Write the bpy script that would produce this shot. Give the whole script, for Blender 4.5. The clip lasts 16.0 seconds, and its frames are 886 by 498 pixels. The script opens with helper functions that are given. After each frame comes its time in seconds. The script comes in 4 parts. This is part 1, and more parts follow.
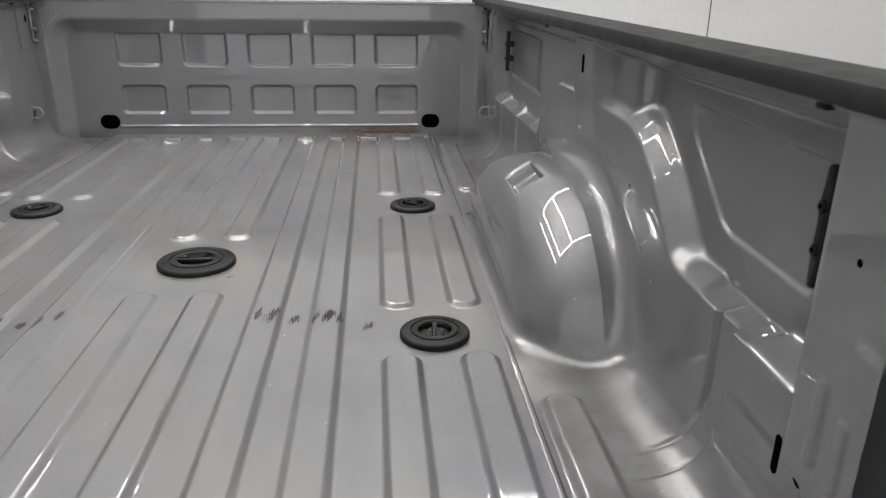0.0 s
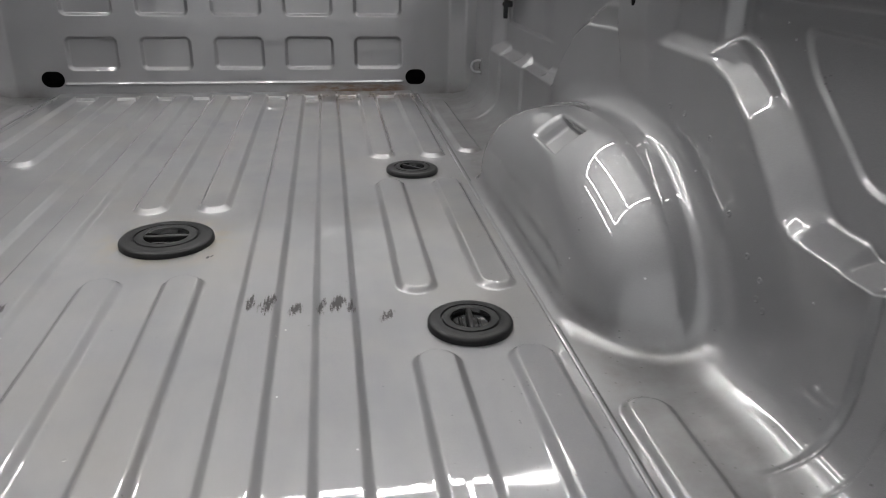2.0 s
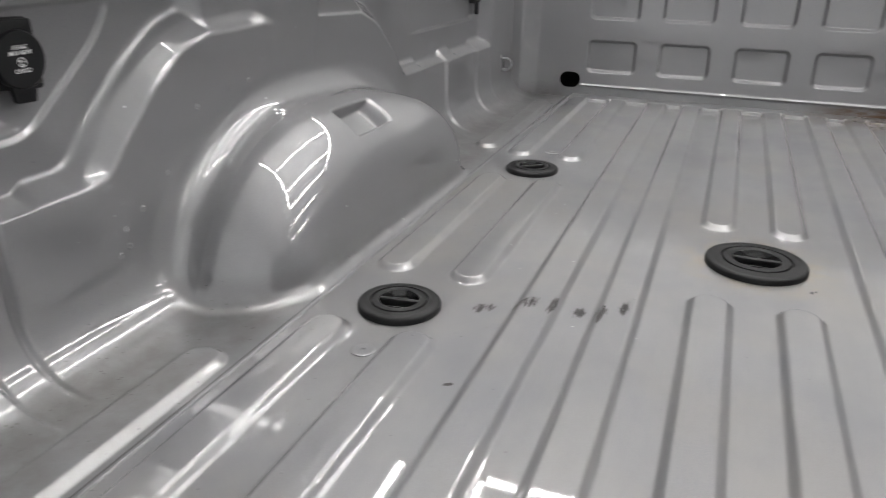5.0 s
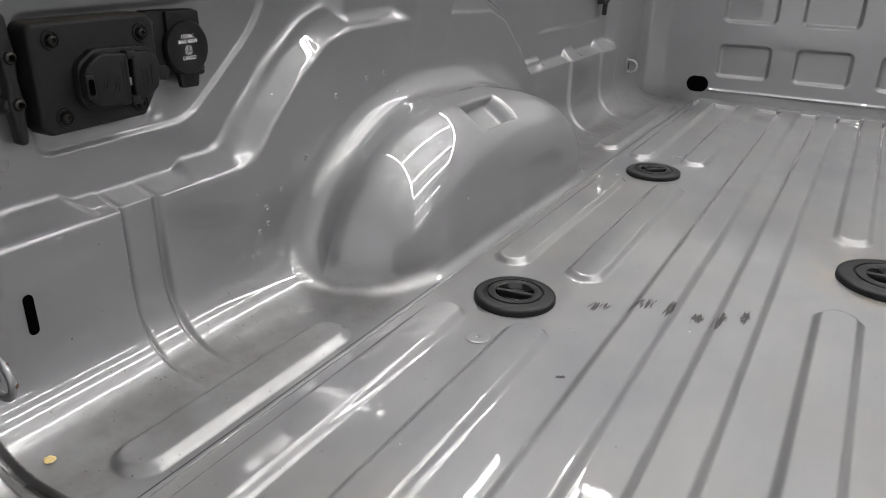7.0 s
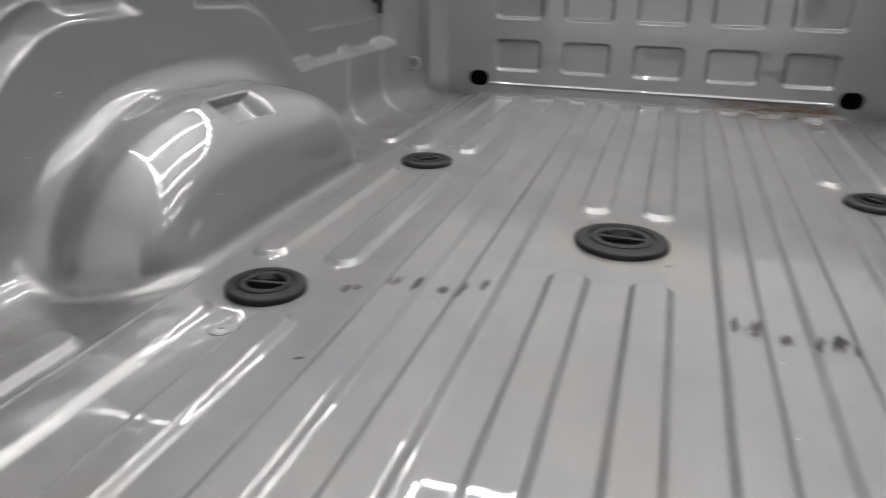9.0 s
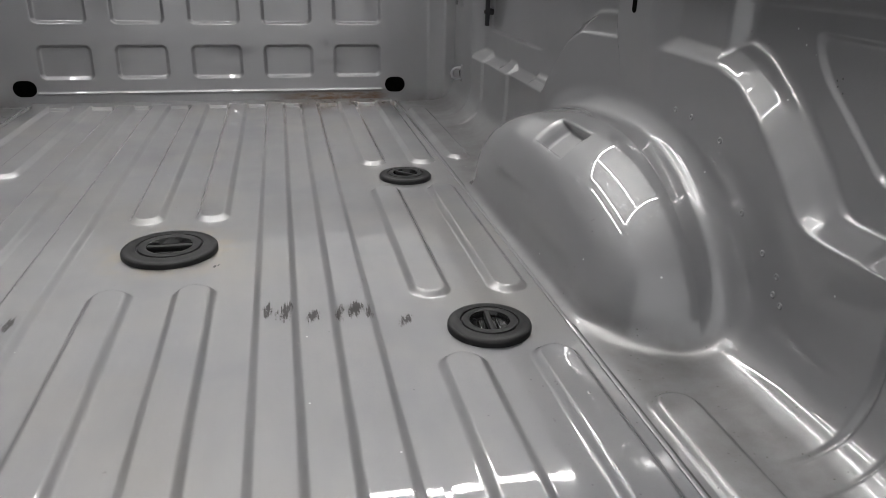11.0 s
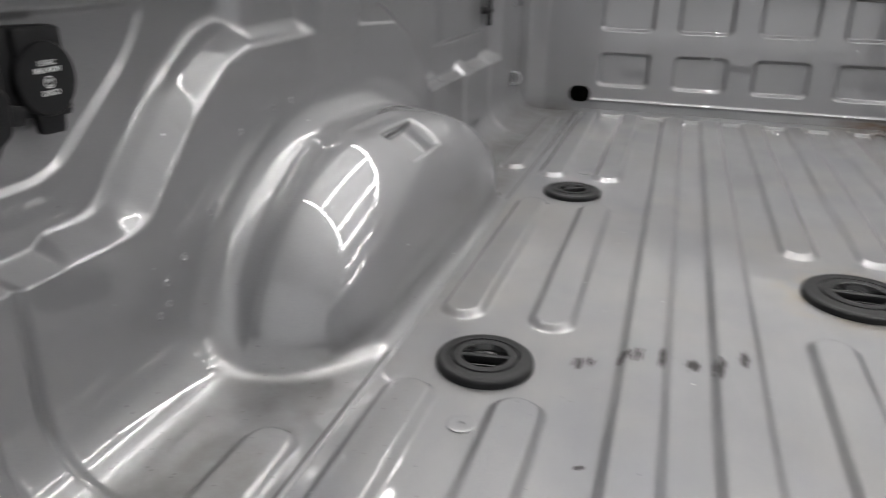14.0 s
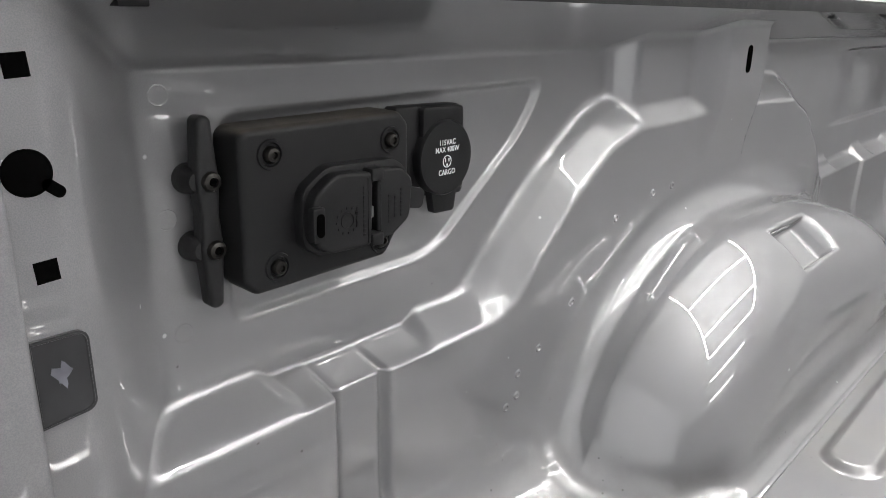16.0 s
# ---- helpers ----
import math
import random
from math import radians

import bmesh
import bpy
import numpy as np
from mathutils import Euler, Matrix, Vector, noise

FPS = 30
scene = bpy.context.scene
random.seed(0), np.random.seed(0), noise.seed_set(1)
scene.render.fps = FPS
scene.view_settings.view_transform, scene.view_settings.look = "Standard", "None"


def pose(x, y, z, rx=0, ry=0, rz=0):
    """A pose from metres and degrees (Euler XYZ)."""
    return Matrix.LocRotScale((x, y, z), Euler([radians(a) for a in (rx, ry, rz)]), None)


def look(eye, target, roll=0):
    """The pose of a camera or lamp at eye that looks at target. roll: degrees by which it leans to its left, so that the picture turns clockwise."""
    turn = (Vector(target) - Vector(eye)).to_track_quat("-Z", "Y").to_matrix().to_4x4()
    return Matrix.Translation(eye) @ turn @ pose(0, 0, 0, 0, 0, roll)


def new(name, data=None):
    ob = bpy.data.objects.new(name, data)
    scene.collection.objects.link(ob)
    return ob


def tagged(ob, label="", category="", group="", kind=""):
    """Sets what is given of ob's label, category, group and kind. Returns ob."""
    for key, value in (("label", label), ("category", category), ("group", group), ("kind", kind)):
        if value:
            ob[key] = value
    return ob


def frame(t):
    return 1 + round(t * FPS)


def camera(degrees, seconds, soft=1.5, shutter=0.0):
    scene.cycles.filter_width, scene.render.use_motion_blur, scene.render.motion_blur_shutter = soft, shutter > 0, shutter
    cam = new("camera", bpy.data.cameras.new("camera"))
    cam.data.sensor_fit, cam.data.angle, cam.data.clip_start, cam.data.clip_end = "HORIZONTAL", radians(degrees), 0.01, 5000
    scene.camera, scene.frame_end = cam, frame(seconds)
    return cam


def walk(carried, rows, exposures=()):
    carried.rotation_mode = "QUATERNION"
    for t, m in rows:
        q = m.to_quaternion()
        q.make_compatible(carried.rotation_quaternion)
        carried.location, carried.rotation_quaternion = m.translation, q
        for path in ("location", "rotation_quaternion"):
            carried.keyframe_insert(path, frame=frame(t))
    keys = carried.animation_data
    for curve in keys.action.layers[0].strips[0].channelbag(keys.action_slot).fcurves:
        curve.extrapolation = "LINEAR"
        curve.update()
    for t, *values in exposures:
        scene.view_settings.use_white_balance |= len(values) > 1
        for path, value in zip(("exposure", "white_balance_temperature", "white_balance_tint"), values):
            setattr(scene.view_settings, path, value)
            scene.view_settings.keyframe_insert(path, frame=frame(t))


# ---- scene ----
cam = camera(62.3, 16.0, soft=0.3, shutter=0.4)
EXPOSURES = [(0, 0.02), (3.0, 0.05), (4.5, 0.08), (5.5, 0.16), (8.0, 0.18), (9.5, 0.07), (10.0, 0.04), (13.0, 0.03), (14.0, 0.16), (15.0, 0.54), (16.0, 0.66)]
PATH = [
    (0, (0.399, -0.342, 0.595), (0.574, 1.526, -0.1), 0.8),
    (0.5, (0.37, -0.3, 0.557), (0.537, 1.553, -0.178), 0.8),
    (1, (0.339, -0.248, 0.54), (0.528, 1.588, -0.23), 0.9),
    (1.5, (0.33, -0.191, 0.531), (0.577, 1.637, -0.242), 1.0),
    (2, (0.308, -0.105, 0.516), (0.594, 1.716, -0.26), 1.1),
    (2.5, (0.22, -0.027, 0.497), (0.495, 1.797, -0.277), 0.9),
    (3, (0.118, -0.001, 0.502), (0.271, 1.836, -0.275), 0.9),
    (3.5, (0.045, -0.012, 0.501), (-0.029, 1.829, -0.278), 0.8),
    (4, (-0.006, -0.025, 0.499), (-0.286, 1.795, -0.28), 0.8),
    (4.5, (-0.053, -0.052, 0.5), (-0.527, 1.731, -0.273), 0.8),
    (4.6, (-0.059, -0.033, 0.497), (-0.558, 1.736, -0.292), 1.7),
    (5, (-0.09, -0.072, 0.502), (-0.744, 1.654, -0.269), 0.9),
    (5.2, (-0.1, -0.085, 0.503), (-0.813, 1.616, -0.27), 1.0),
    (7.3, (-0.095, -0.109, 0.501), (-1.016, 1.489, -0.272), 1.0),
    (7.5, (-0.096, -0.111, 0.506), (-1.021, 1.485, -0.266), 1.0),
    (8, (-0.085, -0.107, 0.512), (-1.018, 1.488, -0.252), 1.0),
    (8.5, (-0.021, -0.092, 0.499), (-0.876, 1.547, -0.262), 1.1),
    (9, (0.049, -0.07, 0.477), (-0.484, 1.707, -0.271), 1.0),
    (9.5, (0.138, -0.081, 0.487), (-0.015, 1.768, -0.261), 1.1),
    (10, (0.22, -0.101, 0.495), (0.377, 1.748, -0.252), 0.9),
    (10.2, (0.258, -0.1, 0.494), (0.507, 1.738, -0.255), 0.8),
    (12.3, (0.023, -0.105, 0.555), (0.468, 1.693, -0.2), 1.5),
    (12.5, (-0.019, -0.065, 0.527), (0.378, 1.751, -0.211), 1.2),
    (13, (-0.132, -0.03, 0.501), (0.047, 1.817, -0.243), 1.2),
    (13.5, (-0.241, 0.006, 0.477), (-0.404, 1.856, -0.266), 1.4),
    (14, (-0.311, 0.024, 0.479), (-0.855, 1.802, -0.259), 1.2),
    (14.1, (-0.318, 0.033, 0.489), (-0.95, 1.777, -0.261), 1.2),
    (14.5, (-0.364, 0.048, 0.496), (-1.254, 1.704, -0.186), 1.1),
    (15, (-0.399, 0.066, 0.509), (-1.532, 1.587, -0.125), 1.2),
    (15.5, (-0.42, 0.079, 0.497), (-1.672, 1.509, -0.125), 1.1),
    (16, (-0.413, 0.086, 0.496), (-1.706, 1.478, -0.126), 1.2),
]
walk(cam, [(t, look(eye, target, roll)) for t, eye, target, roll in PATH], EXPOSURES)

# ---- light ----
CEIL, GROUND = 3.25, -0.88
world = bpy.data.worlds.new("world")
scene.world = world
world.use_nodes = True
world.node_tree.nodes["Background"].inputs[0].default_value = (0.9, 0.95, 1.0, 1)
world.node_tree.nodes["Background"].inputs[1].default_value = 0.02
TUBE_POWER, TUBE_Z, DAY_POWER = 65.0, 2.35, 0.45


# ---- materials ----
def nodes_of(name):
    m = bpy.data.materials.new(name)
    m.use_nodes = True
    t = m.node_tree
    return m, t, t.nodes["Principled BSDF"]


def ramp(t, source, a, b, low, high):
    n = t.nodes.new("ShaderNodeMapRange")
    n.inputs[1].default_value, n.inputs[2].default_value = a, b
    n.inputs[3].default_value, n.inputs[4].default_value = low, high
    t.links.new(source, n.inputs[0])
    return n.outputs[0]


def noise_node(t, scale, detail=3.0, rough=0.55, stretch=None):
    co = t.nodes.new("ShaderNodeTexCoord")
    n = t.nodes.new("ShaderNodeTexNoise")
    n.inputs["Scale"].default_value, n.inputs["Detail"].default_value, n.inputs["Roughness"].default_value = scale, detail, rough
    if stretch:
        mp = t.nodes.new("ShaderNodeMapping")
        mp.inputs["Scale"].default_value = stretch
        t.links.new(co.outputs["Object"], mp.inputs[0])
        t.links.new(mp.outputs[0], n.inputs["Vector"])
    else:
        t.links.new(co.outputs["Object"], n.inputs["Vector"])
    return n.outputs["Fac"]


def mixed(t, fac, a, b):
    n = t.nodes.new("ShaderNodeMix")
    n.data_type = "RGBA"
    for i, v in ((6, a), (7, b)):
        if hasattr(v, "is_linked"):
            t.links.new(v, n.inputs[i])
        else:
            n.inputs[i].default_value = (*v, 1)
    if hasattr(fac, "is_linked"):
        t.links.new(fac, n.inputs[0])
    else:
        n.inputs[0].default_value = fac
    return n.outputs[2]


def maths(t, op, a, b):
    n = t.nodes.new("ShaderNodeMath")
    n.operation = op
    for i, v in ((0, a), (1, b)):
        if hasattr(v, "is_linked"):
            t.links.new(v, n.inputs[i])
        else:
            n.inputs[i].default_value = v
    return n.outputs[0]


def bumped(t, bsdf, height, strength, distance, socket="Normal"):
    n = t.nodes.new("ShaderNodeBump")
    n.inputs["Strength"].default_value, n.inputs["Distance"].default_value = strength, distance
    t.links.new(height, n.inputs["Height"])
    t.links.new(n.outputs[0], bsdf.inputs[socket])


def paint_material(name, dust):
    """Silver metallic car paint under clear lacquer, with dust and fine scratches."""
    m, t, b = nodes_of(name)
    flake = noise_node(t, 1400, 1)
    haze = noise_node(t, 5, 4)
    film = noise_node(t, 38, 5, 0.65)
    dirt = maths(t, "MULTIPLY", ramp(t, haze, 0.42, 0.7, 0, 1), ramp(t, film, 0.4, 0.72, 0, 1))
    base = mixed(t, ramp(t, flake, 0.3, 0.7, 0, 1), (0.150, 0.150, 0.157), (0.188, 0.188, 0.196))
    b.inputs["Metallic"].default_value = 0.42
    v = t.nodes.new("ShaderNodeTexVoronoi")
    v.inputs["Scale"].default_value = 48
    co = t.nodes.new("ShaderNodeTexCoord")
    t.links.new(co.outputs["Object"], v.inputs["Vector"])
    pick = t.nodes.new("ShaderNodeSeparateColor")
    t.links.new(v.outputs["Color"], pick.inputs[0])
    crowd = ramp(t, noise_node(t, 3.5, 2), 0.45, 0.68, 0.985, 0.62)
    ragged = maths(t, "MULTIPLY", maths(t, "SUBTRACT", noise_node(t, 420, 2), 0.5), 0.16)
    grit = maths(t, "MULTIPLY", ramp(t, maths(t, "ADD", v.outputs["Distance"], ragged), 0.03, 0.07, 1, 0), maths(t, "GREATER_THAN", pick.outputs[0], crowd))
    pale = maths(t, "MULTIPLY", ramp(t, v.outputs["Distance"], 0.05, 0.10, 1, 0), maths(t, "GREATER_THAN", pick.outputs[1], 0.955))
    shade = mixed(t, maths(t, "MULTIPLY", dirt, dust), base, (0.20, 0.19, 0.17))
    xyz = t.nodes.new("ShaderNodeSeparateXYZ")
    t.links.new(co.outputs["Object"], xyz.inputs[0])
    # the outer floor and wall foot turn darker below 5 cm, unevenly
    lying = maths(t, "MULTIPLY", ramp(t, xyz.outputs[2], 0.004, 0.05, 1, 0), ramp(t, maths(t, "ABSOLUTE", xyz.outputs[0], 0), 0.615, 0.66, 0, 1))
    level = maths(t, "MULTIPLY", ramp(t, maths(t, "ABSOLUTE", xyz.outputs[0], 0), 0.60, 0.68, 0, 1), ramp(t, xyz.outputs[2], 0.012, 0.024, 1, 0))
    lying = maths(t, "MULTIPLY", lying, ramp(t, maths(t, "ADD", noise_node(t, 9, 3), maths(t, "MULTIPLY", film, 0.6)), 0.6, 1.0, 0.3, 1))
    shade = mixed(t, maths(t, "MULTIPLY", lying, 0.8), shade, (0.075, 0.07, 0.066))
    # fine dark specks that gather low down
    fine = t.nodes.new("ShaderNodeTexVoronoi")
    fine.inputs["Scale"].default_value = 190
    t.links.new(co.outputs["Object"], fine.inputs["Vector"])
    chance = t.nodes.new("ShaderNodeSeparateColor")
    t.links.new(fine.outputs["Color"], chance.inputs[0])
    outer = ramp(t, maths(t, "ABSOLUTE", xyz.outputs[0], 0), 0.36, 0.66, 0.1, 1)
    foot = maths(t, "MULTIPLY", ramp(t, xyz.outputs[2], 0.012, 0.10, 0.62, 0.0), outer)
    gather = maths(t, "ADD", ramp(t, noise_node(t, 11, 4, 0.65), 0.45, 0.72, -0.25, 0.55), foot)
    here = maths(t, "GREATER_THAN", maths(t, "ADD", chance.outputs[0], maths(t, "MULTIPLY", gather, 0.15)), 1.03)
    tiny = maths(t, "MULTIPLY", ramp(t, fine.outputs["Distance"], 0.16, 0.30, 1, 0), here)
    shade = mixed(t, maths(t, "MULTIPLY", tiny, 0.75), shade, (0.035, 0.031, 0.028))
    shade = mixed(t, maths(t, "MULTIPLY", grit, 0.7), shade, (0.06, 0.05, 0.045))
    t.links.new(mixed(t, maths(t, "MULTIPLY", pale, 0.8), shade, (0.5, 0.5, 0.5)), b.inputs["Base Color"])
    t.links.new(ramp(t, haze, 0.3, 0.7, 0.50, 0.58), b.inputs["Roughness"])
    b.inputs["Coat Weight"].default_value = 1.0
    b.inputs["Coat IOR"].default_value = 1.75
    cloudy = maths(t, "ADD", ramp(t, dirt, 0, 1, 0.0, 0.09 * dust), ramp(t, film, 0.4, 0.8, 0, 0.01 * dust))
    t.links.new(maths(t, "ADD", cloudy, maths(t, "MULTIPLY", level, 0.24)), b.inputs["Coat Roughness"])
    bumped(t, b, noise_node(t, 70, 2), 0.02, 0.0005, "Coat Normal")
    return m


RUBS = [(0.177, 0.908, 0.007, 0.022), (0.203, 0.897, 0.011, 0.026), (0.243, 0.895, 0.009, 0.017), (0.281, 0.883, 0.006, 0.026),
        (0.306, 0.889, 0.011, 0.024), (0.326, 0.881, 0.005, 0.020), (0.378, 0.861, 0.012, 0.014), (0.088, 1.111, 0.006, 0.005),
        (-0.378, 0.86, 0.013, 0.014), (-0.330, 0.88, 0.006, 0.020), (-0.313, 0.890, 0.010, 0.018), (-0.281, 0.892, 0.006, 0.026),
        (-0.242, 0.899, 0.009, 0.016), (-0.211, 0.890, 0.008, 0.026), (-0.180, 0.920, 0.007, 0.022), (-0.354, 0.648, 0.0055, 0.004)]


def scuffed_floor_material():
    """The same paint with rows of black rub marks, specks and grime, and tinted patches in place of reflections."""
    m = paint_material("silver_floor_paint", 0.25)
    t = m.node_tree
    b = t.nodes["Principled BSDF"]
    co = t.nodes.new("ShaderNodeTexCoord")
    xyz = t.nodes.new("ShaderNodeSeparateXYZ")
    t.links.new(co.outputs["Object"], xyz.inputs[0])
    ax = maths(t, "ABSOLUTE", xyz.outputs[0], 0)
    rub = None
    for mx, my, wide, length in RUBS:
        u = maths(t, "MULTIPLY", maths(t, "SUBTRACT", xyz.outputs[0], mx), 1 / wide)
        lean = maths(t, "MULTIPLY", maths(t, "SUBTRACT", xyz.outputs[0], mx), 0.8 if mx > 0 else 0.4)
        v = maths(t, "MULTIPLY", maths(t, "SUBTRACT", maths(t, "SUBTRACT", xyz.outputs[1], my), lean), 1 / length)
        one = maths(t, "SUBTRACT", 1.0, maths(t, "ADD", maths(t, "MULTIPLY", u, u), maths(t, "MULTIPLY", v, v)))
        rub = one if rub is None else maths(t, "MAXIMUM", rub, one)
    streak = maths(t, "ADD", noise_node(t, 290, 2, 0.55, (1.0, 0.11, 1)), maths(t, "MULTIPLY", noise_node(t, 420, 2, 0.6), 0.35))
    rub = maths(t, "ADD", maths(t, "MULTIPLY", rub, 0.30), maths(t, "MULTIPLY", maths(t, "SUBTRACT", streak, 0.66), 1.6))
    rub = ramp(t, rub, -0.03, 0.19, 0, 1)
    v = t.nodes.new("ShaderNodeTexVoronoi")
    v.inputs["Scale"].default_value = 26
    t.links.new(co.outputs["Object"], v.inputs["Vector"])
    pick = t.nodes.new("ShaderNodeSeparateColor")
    t.links.new(v.outputs["Color"], pick.inputs[0])
    rough_edge = maths(t, "MULTIPLY", maths(t, "SUBTRACT", noise_node(t, 300, 2), 0.5), 0.12)
    speck = maths(t, "MULTIPLY", ramp(t, maths(t, "ADD", v.outputs["Distance"], rough_edge), 0.012, 0.04, 1, 0), ramp(t, pick.outputs[0], 0.93, 0.94, 0, 1))
    ding = maths(t, "MULTIPLY", ramp(t, v.outputs["Distance"], 0.02, 0.075, 1, 0), ramp(t, pick.outputs[1], 0.90, 0.91, 0, 1))
    peel = maths(t, "ADD", maths(t, "MULTIPLY", noise_node(t, 16, 2, 0.4), 0.09), maths(t, "MULTIPLY", noise_node(t, 260, 2, 0.5), 0.016))
    relief = maths(t, "ADD", ding, peel)
    bumped(t, b, ding, 0.6, 0.0012, "Normal")
    bumped(t, b, relief, 0.6, 0.0012, "Coat Normal")
    marks = maths(t, "MAXIMUM", maths(t, "MULTIPLY", rub, 0.95), maths(t, "MULTIPLY", speck, 0.75))
    old = b.inputs["Base Color"].links[0].from_socket
    # long dust smears, then warm and cool patches that paint in reflections
    drag = ramp(t, noise_node(t, 13, 5, 0.65, (1.0, 0.22, 1)), 0.42, 0.68, 0, 1)
    old = mixed(t, maths(t, "MULTIPLY", drag, 0.28), old, (0.24, 0.235, 0.225))
    old = mixed(t, ramp(t, noise_node(t, 2.6, 4, 0.6), 0.46, 0.66, 0, 0.45), old, (0.20, 0.186, 0.166))
    old = mixed(t, ramp(t, noise_node(t, 3.7, 3, 0.6), 0.48, 0.64, 0, 0.5), old, (0.135, 0.138, 0.152))
    # rust washed onto the front edge, and a tan ring round the middle plug
    wash = maths(t, "MULTIPLY", ramp(t, xyz.outputs[1], 2.36, 2.48, 0, 1), maths(t, "MULTIPLY", ramp(t, xyz.outputs[0], 0.05, 0.35, 0, 1), ramp(t, noise_node(t, 22, 5, 0.7, (1, 0.4, 1)), 0.42, 0.62, 0, 0.75)))
    old = mixed(t, wash, old, (0.085, 0.055, 0.032))
    away = t.nodes.new("ShaderNodeVectorMath")
    away.operation = "DISTANCE"
    t.links.new(co.outputs["Object"], away.inputs[0])
    away.inputs[1].default_value = (0.003, 1.190, 0.0)
    ring = maths(t, "MULTIPLY", ramp(t, away.outputs["Value"], 0.09, 0.15, 1, 0), ramp(t, noise_node(t, 26, 4, 0.6), 0.40, 0.64, 0.05, 0.6))
    old = mixed(t, ring, old, (0.22, 0.185, 0.13))
    t.links.new(mixed(t, marks, old, (0.016, 0.0145, 0.014)), b.inputs["Base Color"])
    rough = b.inputs["Coat Roughness"].links[0].from_socket
    rough = maths(t, "ADD", rough, maths(t, "MULTIPLY", drag, 0.035))
    edge = ramp(t, maths(t, "ADD", maths(t, "ABSOLUTE", xyz.outputs[0], 0), maths(t, "MULTIPLY", noise_node(t, 7, 4), 0.12)), 0.50, 0.60, 0, 0.045)
    rough = maths(t, "ADD", rough, maths(t, "MULTIPLY", edge, ramp(t, xyz.outputs[1], 0.7, 1.0, 1, 0.25)))
    t.links.new(maths(t, "ADD", rough, maths(t, "MULTIPLY", marks, 0.4)), b.inputs["Coat Roughness"])
    t.links.new(maths(t, "SUBTRACT", 1.0, marks), b.inputs["Coat Weight"])
    t.links.new(ramp(t, marks, 0, 1, 0.5, 0.12), b.inputs["Specular IOR Level"])
    t.links.new(ramp(t, marks, 0, 1, 0.42, 0.0), b.inputs["Metallic"])
    return m


def front_material():
    """The paint of the front wall, with rust along its foot."""
    m = paint_material("silver_front_paint", 0.3)
    t = m.node_tree
    b = t.nodes["Principled BSDF"]
    co = t.nodes.new("ShaderNodeTexCoord")
    xyz = t.nodes.new("ShaderNodeSeparateXYZ")
    t.links.new(co.outputs["Object"], xyz.inputs[0])
    foot = maths(t, "MULTIPLY", ramp(t, xyz.outputs[2], 0.030, 0.046, 1, 0), maths(t, "MULTIPLY", ramp(t, xyz.outputs[0], 0.15, 0.30, 0, 1), ramp(t, xyz.outputs[0], 0.54, 0.60, 1, 0)))
    spread = maths(t, "MULTIPLY", foot, ramp(t, noise_node(t, 40, 5, 0.7, (0.5, 1, 1.6)), 0.34, 0.52, 0.2, 1))
    old = b.inputs["Base Color"].links[0].from_socket
    t.links.new(mixed(t, spread, old, (0.075, 0.036, 0.014)), b.inputs["Base Color"])
    t.links.new(maths(t, "SUBTRACT", 0.42, maths(t, "MULTIPLY", spread, 0.35)), b.inputs["Metallic"])
    t.links.new(maths(t, "SUBTRACT", 1.0, maths(t, "MULTIPLY", spread, 0.9)), b.inputs["Coat Weight"])
    return m


def plain_material(name, colour, rough, metal=0.0, grain=0.0, grain_scale=600, spread=0.15, coat=0.0, gloss=0.5):
    m, t, b = nodes_of(name)
    n = noise_node(t, 25, 4, 0.6)
    low, high = [c * (1 - spread) for c in colour], [min(1, c * (1 + spread)) for c in colour]
    t.links.new(mixed(t, ramp(t, n, 0.3, 0.7, 0, 1), low, high), b.inputs["Base Color"])
    t.links.new(ramp(t, n, 0.3, 0.7, rough * 0.88, min(1, rough * 1.12)), b.inputs["Roughness"])
    b.inputs["Metallic"].default_value = metal
    b.inputs["Coat Weight"].default_value = coat
    b.inputs["Specular IOR Level"].default_value = gloss
    if grain:
        bumped(t, b, noise_node(t, grain_scale, 3), grain, 0.001)
    return m


def glow_material(name, colour, power):
    m, t, b = nodes_of(name)
    b.inputs["Base Color"].default_value = (0.8, 0.8, 0.8, 1)
    b.inputs["Emission Color"].default_value = (*colour, 1)
    b.inputs["Emission Strength"].default_value = power
    return m


def dusty_black():
    """Black plastic with brown dust lying on its level faces."""
    m, t, b = nodes_of("dusty_black_plastic")
    g = t.nodes.new("ShaderNodeNewGeometry")
    xyz = t.nodes.new("ShaderNodeSeparateXYZ")
    t.links.new(g.outputs["Normal"], xyz.inputs[0])
    lying = maths(t, "MULTIPLY", ramp(t, xyz.outputs[2], 0.55, 0.95, 0, 1), ramp(t, noise_node(t, 90, 5, 0.7), 0.35, 0.6, 0.35, 1))
    t.links.new(mixed(t, maths(t, "MULTIPLY", lying, 0.7), (0.010, 0.010, 0.0108), (0.07, 0.058, 0.046)), b.inputs["Base Color"])
    b.inputs["Roughness"].default_value, b.inputs["Specular IOR Level"].default_value = 0.5, 0.2
    bumped(t, b, noise_node(t, 900, 3), 0.15, 0.001)
    return m


